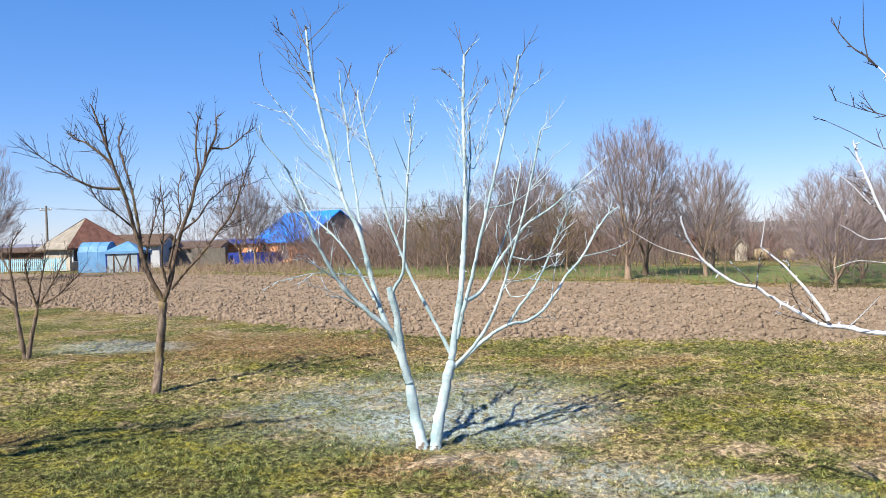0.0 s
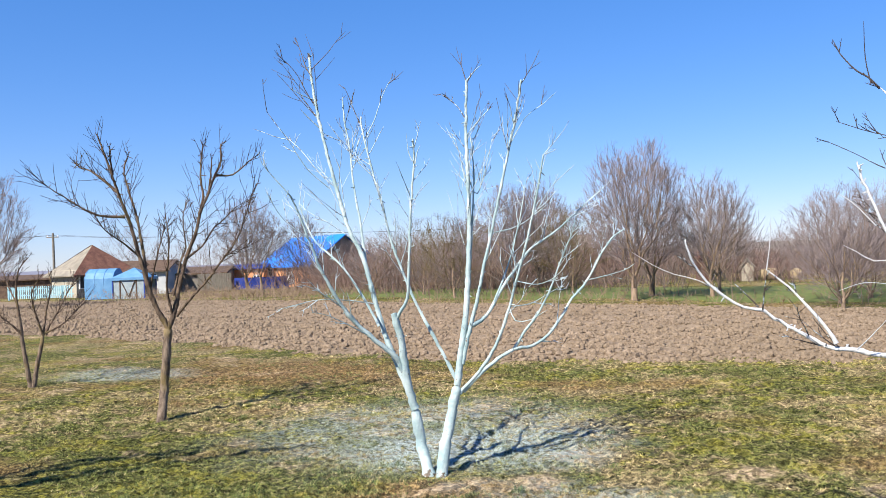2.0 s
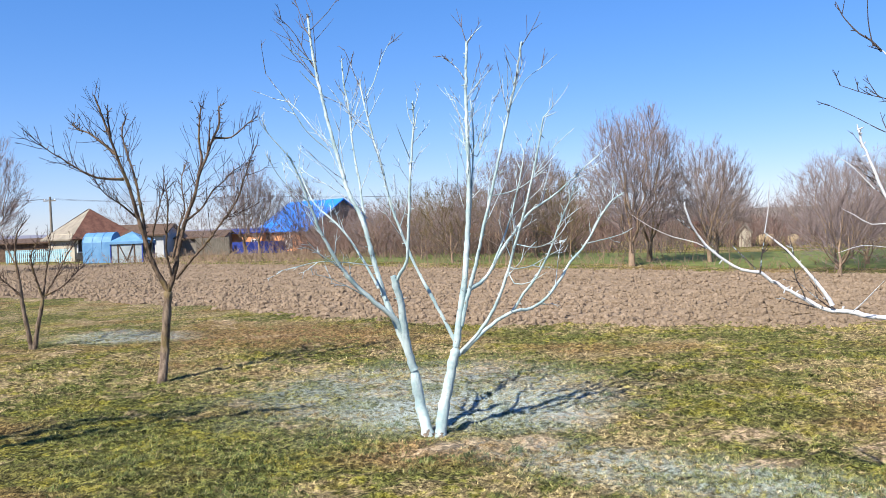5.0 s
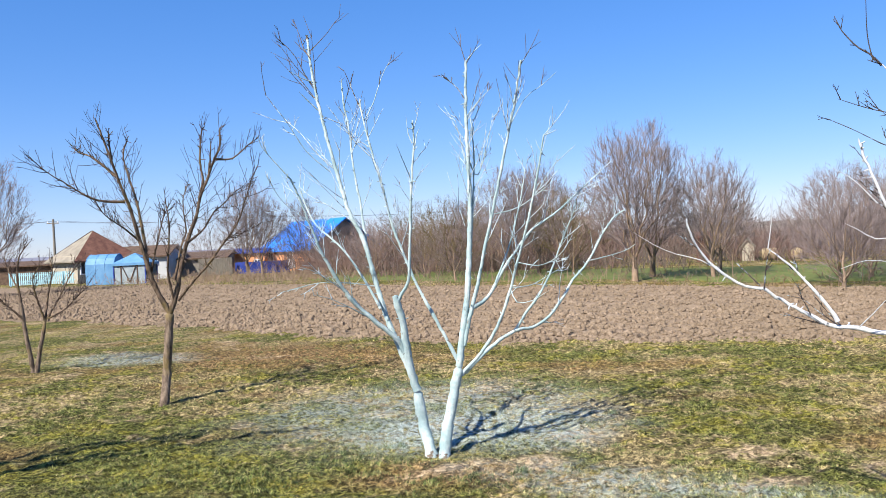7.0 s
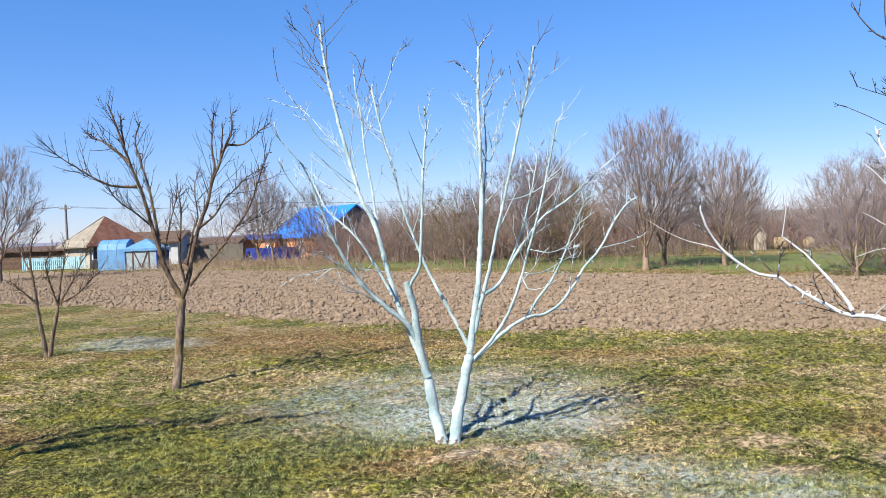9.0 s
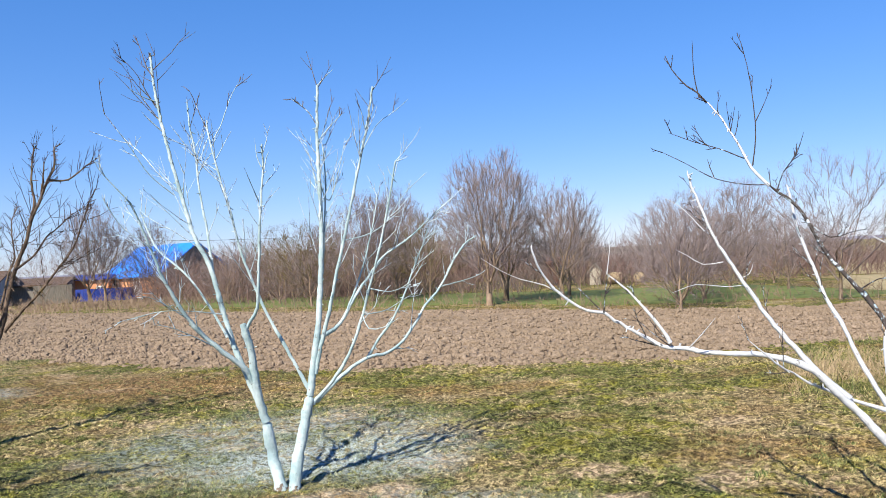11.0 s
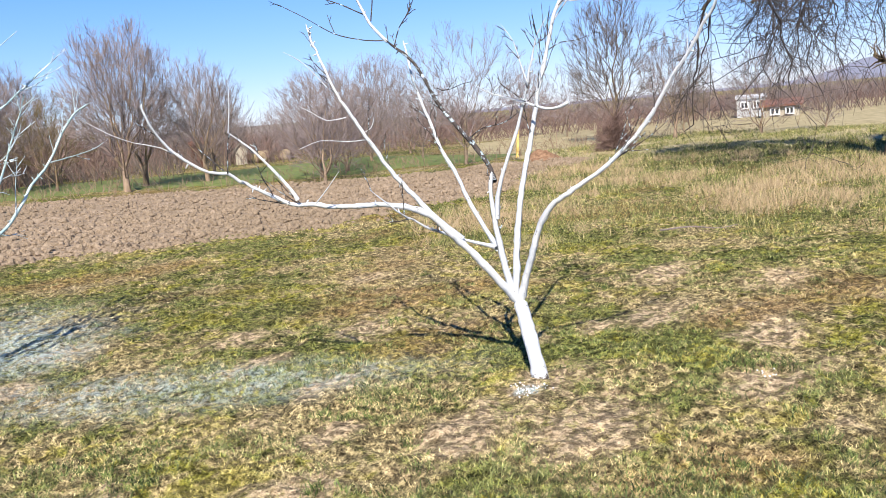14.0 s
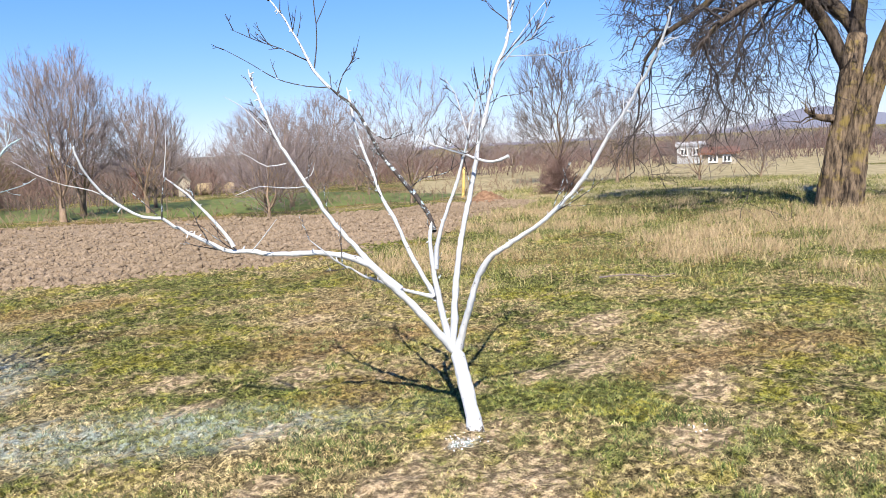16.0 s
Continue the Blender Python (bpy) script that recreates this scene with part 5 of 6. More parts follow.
# ---- bare trees beyond the field ----
def grow(rng, stem, goals, straight):
    """Joins goals to the stem one by one, each to the node that gives it the shortest way down. Returns nodes and parents."""
    nodes, n0 = np.vstack([stem, goals]), len(stem)
    parent = np.maximum(np.arange(len(nodes)) - 1, 0)
    way = np.zeros(len(nodes))
    way[1:n0] = np.cumsum(np.linalg.norm(np.diff(stem, axis=0), axis=1))
    best = np.full(len(goals), np.inf)
    who = np.zeros(len(goals), int)

    def offer(i):
        far = np.linalg.norm(goals - nodes[i], axis=1)
        cost = far + straight * way[i] + 0.9 * np.clip(nodes[i][2] - goals[:, 2], 0, None)
        better = cost < best
        best[better], who[better] = cost[better], i

    for i in range(n0 // 2, n0):
        offer(i)
    done = np.zeros(len(goals), bool)
    for _ in range(len(goals)):
        g = int(np.argmin(np.where(done, np.inf, best)))
        done[g], parent[n0 + g] = True, who[g]
        way[n0 + g] = way[who[g]] + np.linalg.norm(nodes[who[g]] - goals[g])
        offer(n0 + g)
    return nodes, parent, way


def strands(nodes, parent, way):
    """Splits a grown tree into lines that each follow the heaviest child, with the number of tips that every node carries."""
    kids = [[] for _ in nodes]
    for i in range(1, len(nodes)):
        kids[parent[i]].append(i)
    tips = np.ones(len(nodes))
    for i in np.argsort(-way):
        if kids[i]:
            tips[i] = sum(tips[k] for k in kids[i]) + 0.3
    lines, heads = [], [(0, 0)]
    while heads:
        base, i = heads.pop()
        line = [base, i] if base != i else [i]
        while kids[i]:
            order = sorted(kids[i], key=lambda k: -tips[k])
            heads += [(i, k) for k in order[1:]]
            i = order[0]
            line.append(i)
        lines.append(line)
    return lines, tips


def bare_tree(name, label, seed, height, width, tips, bark, twig, fork=0.2, thick=1.0, vase=0.35):
    """A bare tree: a trunk that forks into limbs and branches, which fill a rounded, uneven crown with fine twigs."""
    rng = np.random.default_rng(seed)
    ob = thing(name, label, "tree")
    k = height / 5 * thick
    aim = rng.normal(size=(tips * 3, 3))
    aim /= np.linalg.norm(aim, axis=1, keepdims=True)
    rim = 0.80 + 0.40 * value_noise(aim[:, 0] * 2.2 + seed * 3, aim[:, 1] * 2.2 + aim[:, 2] * 1.7 + 7, 17)
    goals = aim * (rng.uniform(0, 1, tips * 3) ** 0.36 * rim)[:, None] * np.array([width * 0.5, width * 0.5, height * 0.45]) + np.array([0, 0, height * 0.56])
    flat = np.hypot(goals[:, 0], goals[:, 1])
    goals = goals[(goals[:, 2] > height * fork * 1.1 + flat * vase) & (goals[:, 2] < height)][:tips]
    lean = rng.normal(size=2) * 0.02 * height
    stem = spline(((0, 0, -0.1), (lean[0] * 0.4, lean[1] * 0.4, height * fork * 0.5), (lean[0], lean[1], height * fork)), height / 45)
    nodes, parent, way = grow(rng, stem, goals, 0.75)
    lines, load = strands(nodes, parent, way)
    girth = 0.0040 * k * load ** 0.55
    girth[:len(stem)] *= 1 + 0.45 * np.exp(-np.arange(len(stem)) / 2.5)
    crown = Tubes()
    first = True
    for line in sorted(lines, key=lambda ln: -load[ln[min(1, len(ln) - 1)]]):
        if len(line) < 2:
            continue
        at = nodes[line]
        rad = np.minimum(girth[line], girth[line[1]] * 1.05)
        rad[-1] = 0.0018 * k
        if first:
            rad = girth[line]
            cut = len(stem) + 1
            t = Tubes()
            t.add(at[None, :cut], rad[None, :cut], 9)
            part("trunk", t.mesh("trunk", bark), ob)
            at, rad, first = at[cut - 1:], rad[cut - 1:], False
        if len(at) < 2:
            continue
        at = spline(at, 0.16)
        rad = np.interp(np.linspace(0, 1, len(at)), np.linspace(0, 1, len(rad)), rad)
        if rad[0] > 0.020 * k:
            t = Tubes()
            t.add(at[None], rad[None], 6)
            part("limb", t.mesh("limb", bark), ob)
        else:
            crown.add(at[None], rad[None], 3)
    outer = np.arange(len(stem), len(nodes))
    outer = outer[load[outer] < 5]
    ends = nodes[outer]
    go = ends - nodes[parent[outer]]
    go = go / (np.linalg.norm(go, axis=1, keepdims=True) + 1e-9)
    out = ends - np.array([0, 0, height * 0.35])
    out /= np.linalg.norm(out, axis=1, keepdims=True)
    for _ in range(5):
        side = rng.normal(size=ends.shape)
        d = go * 0.6 + out * 0.55 + side * 0.26 + np.array([0, 0, 0.28])
        d /= np.linalg.norm(d, axis=1, keepdims=True)
        start = ends - go * rng.uniform(0, 0.25, (len(ends), 1))
        size = rng.uniform(0.05, 0.125, (len(ends), 1)) * height
        shoot = np.stack([start, start + d * size * 0.55 + side * 0.006, start + d * size + side * 0.03], 1)
        crown.add(shoot, taper(shoot, 0.0046 * k, 0.0024 * k), 3)
        tip = offspring(rng, shoot, 2, 0.2, 0.9, 36, 0.5, 0.0, 2, 0, 0.1)
        crown.add(tip, taper(tip, 0.0032 * k, 0.0020 * k), 3)
    tagged(part("crown", crown.mesh("crown", twig, False), ob), kind="stuff")
    return ob


KINDS = (
    ("bare_tree", "tall rounded bare tree with brownish fine twigs", 1, 5.8, 4.0, 520, BARK_FAR, TWIG_FAR, 0.14, 0.95, 0.75),
    ("bare_tree", "fan-shaped bare tree of greyish upright twigs", 2, 4.8, 3.4, 380, BARK_FAR, TWIG_FAR, 0.18, 0.95, 0.5),
    ("bare_tree", "bushy multi-stemmed bare tree with reddish-brown twigs", 3, 3.6, 3.4, 420, BARK_FAR, TWIG_FAR, 0.08, 0.95, 0.25),
    ("bare_tree", "crooked spreading bare fruit tree", 4, 4.2, 4.6, 260, BARK, TWIG_FAR, 0.24, 0.9, 0.3),
    ("young_tree", "slim young bare tree with a pale trunk", 5, 2.3, 1.5, 40, BARK_FAR, TWIG_TAN, 0.3, 0.9, 0.6),
    ("bare_tree", "dark bare tree with ascending limbs", 6, 5.6, 3.4, 380, BARK, TWIG_BROWN, 0.16, 1.05, 0.4),
    ("bare_tree", "old leaning tree hung with olive-brown growth", 7, 3.6, 3.4, 300, BARK_FAR, TWIG_OLIVE, 0.15, 0.95, 0.3),
)
NEAR_TREES = (
    ((6.87, 28.2, 0, 0.94), (8.0, 30.2, 200, 0.9), (3.4, 36.5, 130, 0.84)),
    ((9.74, 28.45, 0, 0.93), (11.0, 31.5, 100, 0.85), (4.6, 38, 210, 0.98), (24.5, 19.8, 140, 0.82)),
    ((11.65, 22.9, 0, 0.95), (13.3, 24.4, 70, 1.0), (10.85, 21.2, 200, 0.85), (14.2, 27.2, 140, 0.80), (26.0, 17.2, 10, 0.85), (27.3, 15.6, 100, 0.6), (16.8, 29, 30, 0.9)),
    ((15.7, 20.8, 0, 1.0), (2.9, 34.2, 150, 0.95), (18.0, 27, 90, 0.85)),
    ((4.96, 31.4, 0, 1.0), (6.33, 30.6, 90, 0.7), (8.9, 29.8, 170, 0.9), (-0.45, 30.4, 30, 0.8), (-0.1, 30.8, 300, 0.75), (9.25, 25.1, 130, 1.15), (2.1, 33, 200, 1.0), (12.1, 22.6, 250, 0.9), (-3.0, 36, 10, 0.9), (16.6, 21.6, 60, 0.8), (9.9, 29.6, 10, 0.8), (20.2, 21.5, 80, 0.8)),
    ((24.6, 23.0, 0, 1.0),),
    ((0.6, 35.0, 0, 1.0), (5.6, 34.0, 100, 1.05)),
)
FAR_TREES = (
    ((1.5, 48, 30, 0.70), (5.4, 44, 260, 0.95), (-13.6, 57, 80, 1.1), (-10.2, 60, 300, 0.9), (-23.4, 41.2, 20, 1.15), (26, 44, 60, 0.95)),
    ((14.5, 42, 10, 0.85), (-12.2, 55, 50, 1.1), (19, 45, 300, 0.5), (31, 36, 70, 0.8), (7.0, 50, 20, 1.1)),
    ((-0.9, 40, 220, 0.85), (-3.5, 43, 90, 0.9), (1.2, 41, 310, 1.05), (20.5, 32, 160, 0.8), (34, 27, 40, 0.7)),
    ((-6.3, 46, 30, 0.7), (-16.0, 55, 250, 1.0), (28.5, 30, 10, 0.8), (-25.0, 66, 80, 1.2)),
    (), (),
    ((-1.6, 45, 190, 1.1), (30, 24, 40, 0.7)),
)
for args, near, far in zip(KINDS, NEAR_TREES, FAR_TREES):
    first = tagged(bare_tree(*args), group="trees past the field" if args[0] == "bare_tree" else "young trees past the field")
    for n, (x, y, turn, size) in enumerate(near + far):
        made = copy_thing(first, pose(x, y, 0, 0, 0, turn)) if n else first
        made.matrix_basis = pose(x, y, 0, 0, 0, turn)
        made.scale = (size, size, size)


def thicket(name, label, seed, count, spots, low, high, twig, radius):
    """Uncountable brush: thin leaning stems with side shoots, in a band through spots."""
    rng = np.random.default_rng(seed)
    p = np.asarray(spots, float)
    s = rng.uniform(0, len(p) - 1, count)
    i = np.minimum(s.astype(int), len(p) - 2)
    at = p[i] + (p[i + 1] - p[i]) * (s - i)[:, None]
    at = at + rng.normal(size=at.shape) * 2.2
    tall = rng.uniform(low, high, count) * (0.55 + 0.9 * value_noise(at[:, 0] * 0.35, at[:, 1] * 0.35, seed))
    t = np.linspace(0, 1, 4)[None, :, None]
    lean = rng.normal(size=(count, 1, 3)) * 0.26
    lean[..., 2] = 0
    line = np.concatenate([at, np.zeros((count, 1))], 1)[:, None] + (np.array([0, 0, 1.0]) + lean * (1 + t)) * tall[:, None, None] * t
    side = offspring(rng, line, 6, 0.15, 1.0, 40, 0.38, 0, 2, 0, 0.15)
    tubes = Tubes()
    tubes.add(line, taper(line, radius * 1.6, radius * 0.7), 3)
    tubes.add(side, taper(side, radius * 0.8, radius * 0.45), 3)
    tagged(new(name, tubes.mesh(name, twig, False)), label, "brush", "", "stuff")


thicket("far_woods", "distant brown leafless woods", 51, 2600, ((-8, 70), (2, 62), (14, 60), (26, 56), (38, 50)), 1.2, 2.7, TWIG_FAR, 0.014)
thicket("low_far_woods", "low distant brown scrub across the meadow", 56, 3400, ((38, 52), (52, 46), (64, 38), (74, 25), (80, 8)), 0.8, 1.5, TWIG_FAR, 0.014)
thicket("red_brush", "reddish leafless brush behind the gardens", 52, 2000, ((-9, 60), (-5, 52), (0, 46), (5, 46), (10, 44)), 1.1, 2.6, TWIG_RED, 0.011)
thicket("orchard_brush", "reddish-brown leafless brush along the far meadow", 53, 2200, ((14, 46), (20, 40), (29, 37), (38, 34), (45, 28), (50, 18), (54, 8)), 0.5, 1.5, TWIG_RED, 0.009)
thicket("garden_brush", "brown leafless undergrowth between the garden trees", 57, 420, ((0, 41), (5, 39), (10, 37), (15, 44), (20, 36)), 0.5, 1.3, TWIG_BROWN, 0.008)
thicket("weeds", "tall dry weeds along the garden edge", 54, 900, ((-18, 50.5), (-14, 48.5), (-9, 46), (-5, 43)), 0.2, 0.6, TWIG_TAN, 0.008)
thicket("field_weeds", "low dry weeds and scrub past the field", 55, 1000, ((-4, 39), (1, 33.5), (7, 30), (12, 25.5), (17, 22.5), (24, 24), (30, 21)), 0.08, 0.32, TWIG_TAN, 0.006)


def round_bush():
    rng = np.random.default_rng(8)
    ob = thing("bush", "dense round reddish-brown leafless bush", "bush", pose(19.9, 18.3, 0))
    a = rng.uniform(0, 2 * np.pi, 700)
    e = np.radians(rng.uniform(0, 88, 700))
    way = np.stack([np.cos(a) * np.cos(e) * 0.92, np.sin(a) * np.cos(e) * 0.92, np.sin(e) * 1.30], -1)
    t = np.linspace(0, 1, 5)[None, :, None]
    line = way[:, None] * t * rng.uniform(0.7, 1.0, (700, 1, 1)) + rng.normal(size=(700, 5, 3)) * 0.05 * t
    line[..., 2] -= 0.25 * (t[..., 0] ** 2) * np.cos(e)[:, None]
    side = offspring(rng, line, 7, 0.3, 1.0, 50, 0.25, -0.05, 3)
    side[..., 2] = np.maximum(side[..., 2], 0.01)
    line[..., 2] = np.maximum(line[..., 2], 0.0)
    tubes = Tubes()
    tubes.add(line, taper(line, 0.009, 0.005), 3)
    tubes.add(side, taper(side, 0.005, 0.003), 3)
    tagged(part("crown", tubes.mesh("crown", TWIG_RED, False), ob), kind="stuff")


round_bush()

# ---- meadow strip past the field ----
MEADOW = plain_material("meadow_green", (0.072, 0.098, 0.019), (0.140, 0.157, 0.043), 3.0, 0.9)
DRY_MEADOW = plain_material("dry_meadow", (0.190, 0.155, 0.075), (0.330, 0.270, 0.150), 1.6, 0.95)
RUSTY = plain_material("rusty_roof", (0.092, 0.040, 0.028), (0.170, 0.082, 0.056), 2.0, 0.8)
SLATE = plain_material("pale_slate", (0.170, 0.150, 0.118), (0.262, 0.232, 0.185), 1.5, 0.85)
BLUE_ROOF = plain_material("blue_metal_roof", (0.017, 0.162, 0.629), (0.025, 0.212, 0.722), 1.0, 0.45, 0.4)
ORANGE = plain_material("orange_plaster", (0.476, 0.212, 0.102), (0.595, 0.289, 0.153), 1.2, 0.85)
BLUE_METAL = plain_material("blue_sheet_metal", (0.015, 0.030, 0.170), (0.025, 0.051, 0.272), 1.0, 0.5)
TARP = plain_material("light_blue_tarpaulin", (0.075, 0.195, 0.360), (0.125, 0.265, 0.440), 1.5, 0.6)
TARP_GREY = plain_material("grey_mesh_cloth", (0.187, 0.230, 0.255), (0.306, 0.357, 0.383), 2.0, 0.8)
TURQUOISE = plain_material("turquoise_paint", (0.200, 0.380, 0.450), (0.320, 0.500, 0.560), 5.0, 0.7)
PLASTER = plain_material("cream_plaster", (0.260, 0.230, 0.180), (0.390, 0.350, 0.280), 1.2, 0.9)
PALE_WALL = plain_material("greyed_whitewash", (0.330, 0.345, 0.360), (0.450, 0.460, 0.470), 1.2, 0.9)
WHITE_WALL = plain_material("white_plaster", (0.578, 0.595, 0.612), (0.697, 0.705, 0.714), 1.2, 0.9)
GREY_WOOD = plain_material("weathered_boards", (0.120, 0.106, 0.088), (0.220, 0.200, 0.168), 6.0, 0.9, stretch=(4, 4, 0.5))
BROWN_WOOD = plain_material("brown_boards", (0.060, 0.038, 0.027), (0.125, 0.082, 0.056), 5.0, 0.9)
DARK_GLASS = plain_material("dark_window", (0.017, 0.021, 0.025), (0.051, 0.060, 0.068), 2.0, 0.15, 0.5)
HAY = plain_material("hay", (0.238, 0.178, 0.102), (0.357, 0.281, 0.178), 9.0, 0.95)
YELLOW = plain_material("yellow_post", (0.500, 0.330, 0.090), (0.620, 0.430, 0.150), 5.0, 0.7)
WIRE = plain_material("cable", (0.043, 0.043, 0.043), (0.076, 0.076, 0.076), 3.0)
hill_nodes = Nodes("haze_glow_hill")                               # a far backdrop; its own pale-blue glow stands in for distance haze
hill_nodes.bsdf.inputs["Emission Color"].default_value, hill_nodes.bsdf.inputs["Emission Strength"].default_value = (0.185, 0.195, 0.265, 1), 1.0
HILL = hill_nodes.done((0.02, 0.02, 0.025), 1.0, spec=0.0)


def prism(bm, section, lo, hi):
    """A solid with a section in y and z, from x = lo to x = hi."""
    a = [bm.verts.new((lo, y, z)) for y, z in section]
    b = [bm.verts.new((hi, y, z)) for y, z in section]
    n = len(section)
    bm.faces.new(a)
    bm.faces.new(b[::-1])
    for i in range(n):
        bm.faces.new((a[i], b[i], b[(i + 1) % n], a[(i + 1) % n]))


def window(parent, x, y, z, w, h, frame_mat, face=-1):
    """A framed pane on a wall that faces -y."""
    ob = box_part("window", (x - w / 2, y - 0.06, z), (x + w / 2, y + 0.02, z + h), DARK_GLASS, parent)
    for lo, hi in (((x - w / 2 - 0.07, y - 0.09, z - 0.07), (x + w / 2 + 0.07, y, z)), ((x - w / 2 - 0.07, y - 0.09, z + h), (x + w / 2 + 0.07, y, z + h + 0.07)),
                   ((x - w / 2 - 0.07, y - 0.09, z), (x - w / 2, y, z + h)), ((x + w / 2, y - 0.09, z), (x + w / 2 + 0.07, y, z + h)), ((x - 0.03, y - 0.08, z), (x + 0.03, y - 0.061, z + h))):
        box_part("window_frame", lo, hi, frame_mat, ob)
    return ob


def house(label, m, w, d, eave, ridge, wall, roof, windows, over=0.35, along=True, hip=0.0, hip_mat=None, gable=None):
    """Walls w by d from the middle of the front, and a gabled or hipped roof, ridge along x (or along y)."""
    ob = thing("house", label, "house", m)
    bm = bmesh.new()
    if along:
        prism(bm, ((0, -0.1), (d, -0.1), (d, eave), (d / 2, ridge - 0.1), (0, eave)) if not hip else ((0, -0.1), (d, -0.1), (d, eave), (0, eave)), -w / 2, w / 2)
    else:
        prism(bm, ((-w / 2, -0.1), (w / 2, -0.1), (w / 2, eave), (0, ridge - 0.1), (-w / 2, eave)), -d, 0)
        bmesh.ops.rotate(bm, verts=bm.verts, matrix=Matrix.Rotation(radians(-90), 3, "Z"))
    part("wall", bm_mesh("wall", bm, wall), ob)
    if gable:
        bm = bmesh.new()
        prism(bm, ((0.03, 0.02), (d - 0.03, 0.02), (d - 0.03, eave - 0.05), (d / 2, ridge - 0.16), (0.03, eave - 0.05)), w / 2, w / 2 + 0.06)
        part("gable_cladding", bm_mesh("gable_cladding", bm, gable), ob, "weathered board cladding on the gable")
    slope = (ridge - eave) / ((d if along else w) / 2)
    low = eave - over * slope
    if hip:
        rx = w / 2 - hip
        corners = [(-w / 2 - over, -over, low), (w / 2 + over, -over, low), (w / 2 + over, d + over, low), (-w / 2 - over, d + over, low)]
        tops = [(-rx, d / 2, ridge), (rx, d / 2, ridge)]
        sides = (("roof_slope", (0, 1), (1, 0), roof), ("roof_slope", (2, 3), (0, 1), roof), ("roof_hip", (1, 2), (1,), hip_mat), ("roof_hip", (3, 0), (0,), hip_mat))
        for name, ends, peak, mat in sides:
            bm = bmesh.new()
            pts = [corners[e] for e in ends] + [tops[p] for p in peak]
            top = [bm.verts.new(p) for p in pts]
            under = [bm.verts.new((p[0] * 0.995, p[1], p[2] - 0.1)) for p in pts]
            bm.faces.new(top), bm.faces.new(under[::-1])
            for i in range(len(pts)):
                bm.faces.new((top[i], top[(i + 1) % len(pts)], under[(i + 1) % len(pts)], under[i]))
            part(name, bm_mesh(name, bm, mat), ob)
    else:
        for s in (0, 1):
            bm = bmesh.new()
            if along:
                edge = (-over, low) if s == 0 else (d + over, low)
                prism(bm, (edge, (d / 2, ridge), (d / 2, ridge + 0.1), (edge[0], edge[1] + 0.1)), -w / 2 - over, w / 2 + over)
            else:
                edge = (-w / 2 - over, low) if s == 0 else (w / 2 + over, low)
                prism(bm, (edge, (0, ridge), (0, ridge + 0.1), (edge[0], edge[1] + 0.1)), -d - over, over)
                bmesh.ops.rotate(bm, verts=bm.verts, matrix=Matrix.Rotation(radians(-90), 3, "Z"))
            part("roof_slope", bm_mesh("roof_slope", bm, roof), ob)
    for x, z, ww, hh in windows:
        window(ob, x, 0, z, ww, hh, WHITE_WALL)
    return ob


def board_fence(name, label, x0, y0, x1, y1, height, width, gap, mat, pointed=False, rail_mat=None):
    """Upright boards on two rails between two points, each board a part."""
    ob = thing(name, label, "fence", pose(x0, y0, 0, 0, 0, math.degrees(math.atan2(y1 - y0, x1 - x0))))
    span = math.hypot(x1 - x0, y1 - y0)
    bm = bmesh.new()
    block(bm, (0, -0.012, 0.08), (width, 0.012, height), 0.004)
    if pointed:
        for v in bm.verts:
            if v.co.z > height - 0.03:
                v.co.z = height - abs(v.co.x - width / 2) * 0.9
    board = bm_mesh("board", bm, mat)
    n = int(span / (width + gap))
    for i in range(n):
        b = part("board", board, ob)
        b.location = (i * (width + gap), 0, random.uniform(-0.015, 0.015))
    for z in (0.3, height - 0.25):
        box_part("rail", (0, 0.016, z), (span, 0.055, z + 0.07), rail_mat or mat, ob)
    for i in range(int(span / 2.2) + 1):
        box_part("post", (i * 2.2, 0.058, -0.1), (i * 2.2 + 0.08, 0.14, height - 0.05), rail_mat or mat, ob)
    return ob


def meadow():
    bm = bmesh.new()
    xs = np.linspace(-7, 19, 60)
    lo, hi = np.interp(xs, FAR_X, FAR_Y) + 3.4, np.interp(xs, FAR_X, FAR_Y) + 17
    rows = []
    for f in np.linspace(0, 1, 12):
        rows.append([bm.verts.new((x, a + (b - a) * f + 0.9 * (value_noise(np.array([x * 0.9]), np.array([f * 7.0]), 3)[0] - 0.5), 0.035 if 0 < f < 1 else -0.05)) for x, a, b in zip(xs, lo, hi)])
    for r, s in zip(rows, rows[1:]):
        for i in range(len(xs) - 1):
            bm.faces.new((r[i], r[i + 1], s[i + 1], s[i]))
    tagged(new("meadow", bm_mesh("meadow", bm, MEADOW)), "strip of fresh green meadow past the ploughed field", "ground", "", "structure")


def dry_meadow():
    """Tan dead grass that stretches away past the old tree."""
    bm = bmesh.new()
    rows = []
    for r in (24, 25, 27, 32, 45, 70, 118, 120):
        row = []
        for k in range(61):
            a = radians(36 + k)
            rr = r + (2.5 * (value_noise(np.array([a * 30]), np.array([r * 0.3]), 5)[0] - 0.5) if r < 100 else 0) + (5 * max(0, 8 - k) / 8 if r < 40 else 0)
            row.append(bm.verts.new((rr * math.sin(a), rr * math.cos(a), -0.06 if r in (24, 120) or k in (0, 60) else 0.03)))
        rows.append(row)
    for r, s in zip(rows, rows[1:]):
        for i in range(60):
            bm.faces.new((r[i], s[i], s[i + 1], r[i + 1]))
    tagged(new("dry_meadow", bm_mesh("dry_meadow", bm, DRY_MEADOW)), "tan meadow of dead grass beyond the lawn", "ground", "", "structure")


meadow()
dry_meadow()

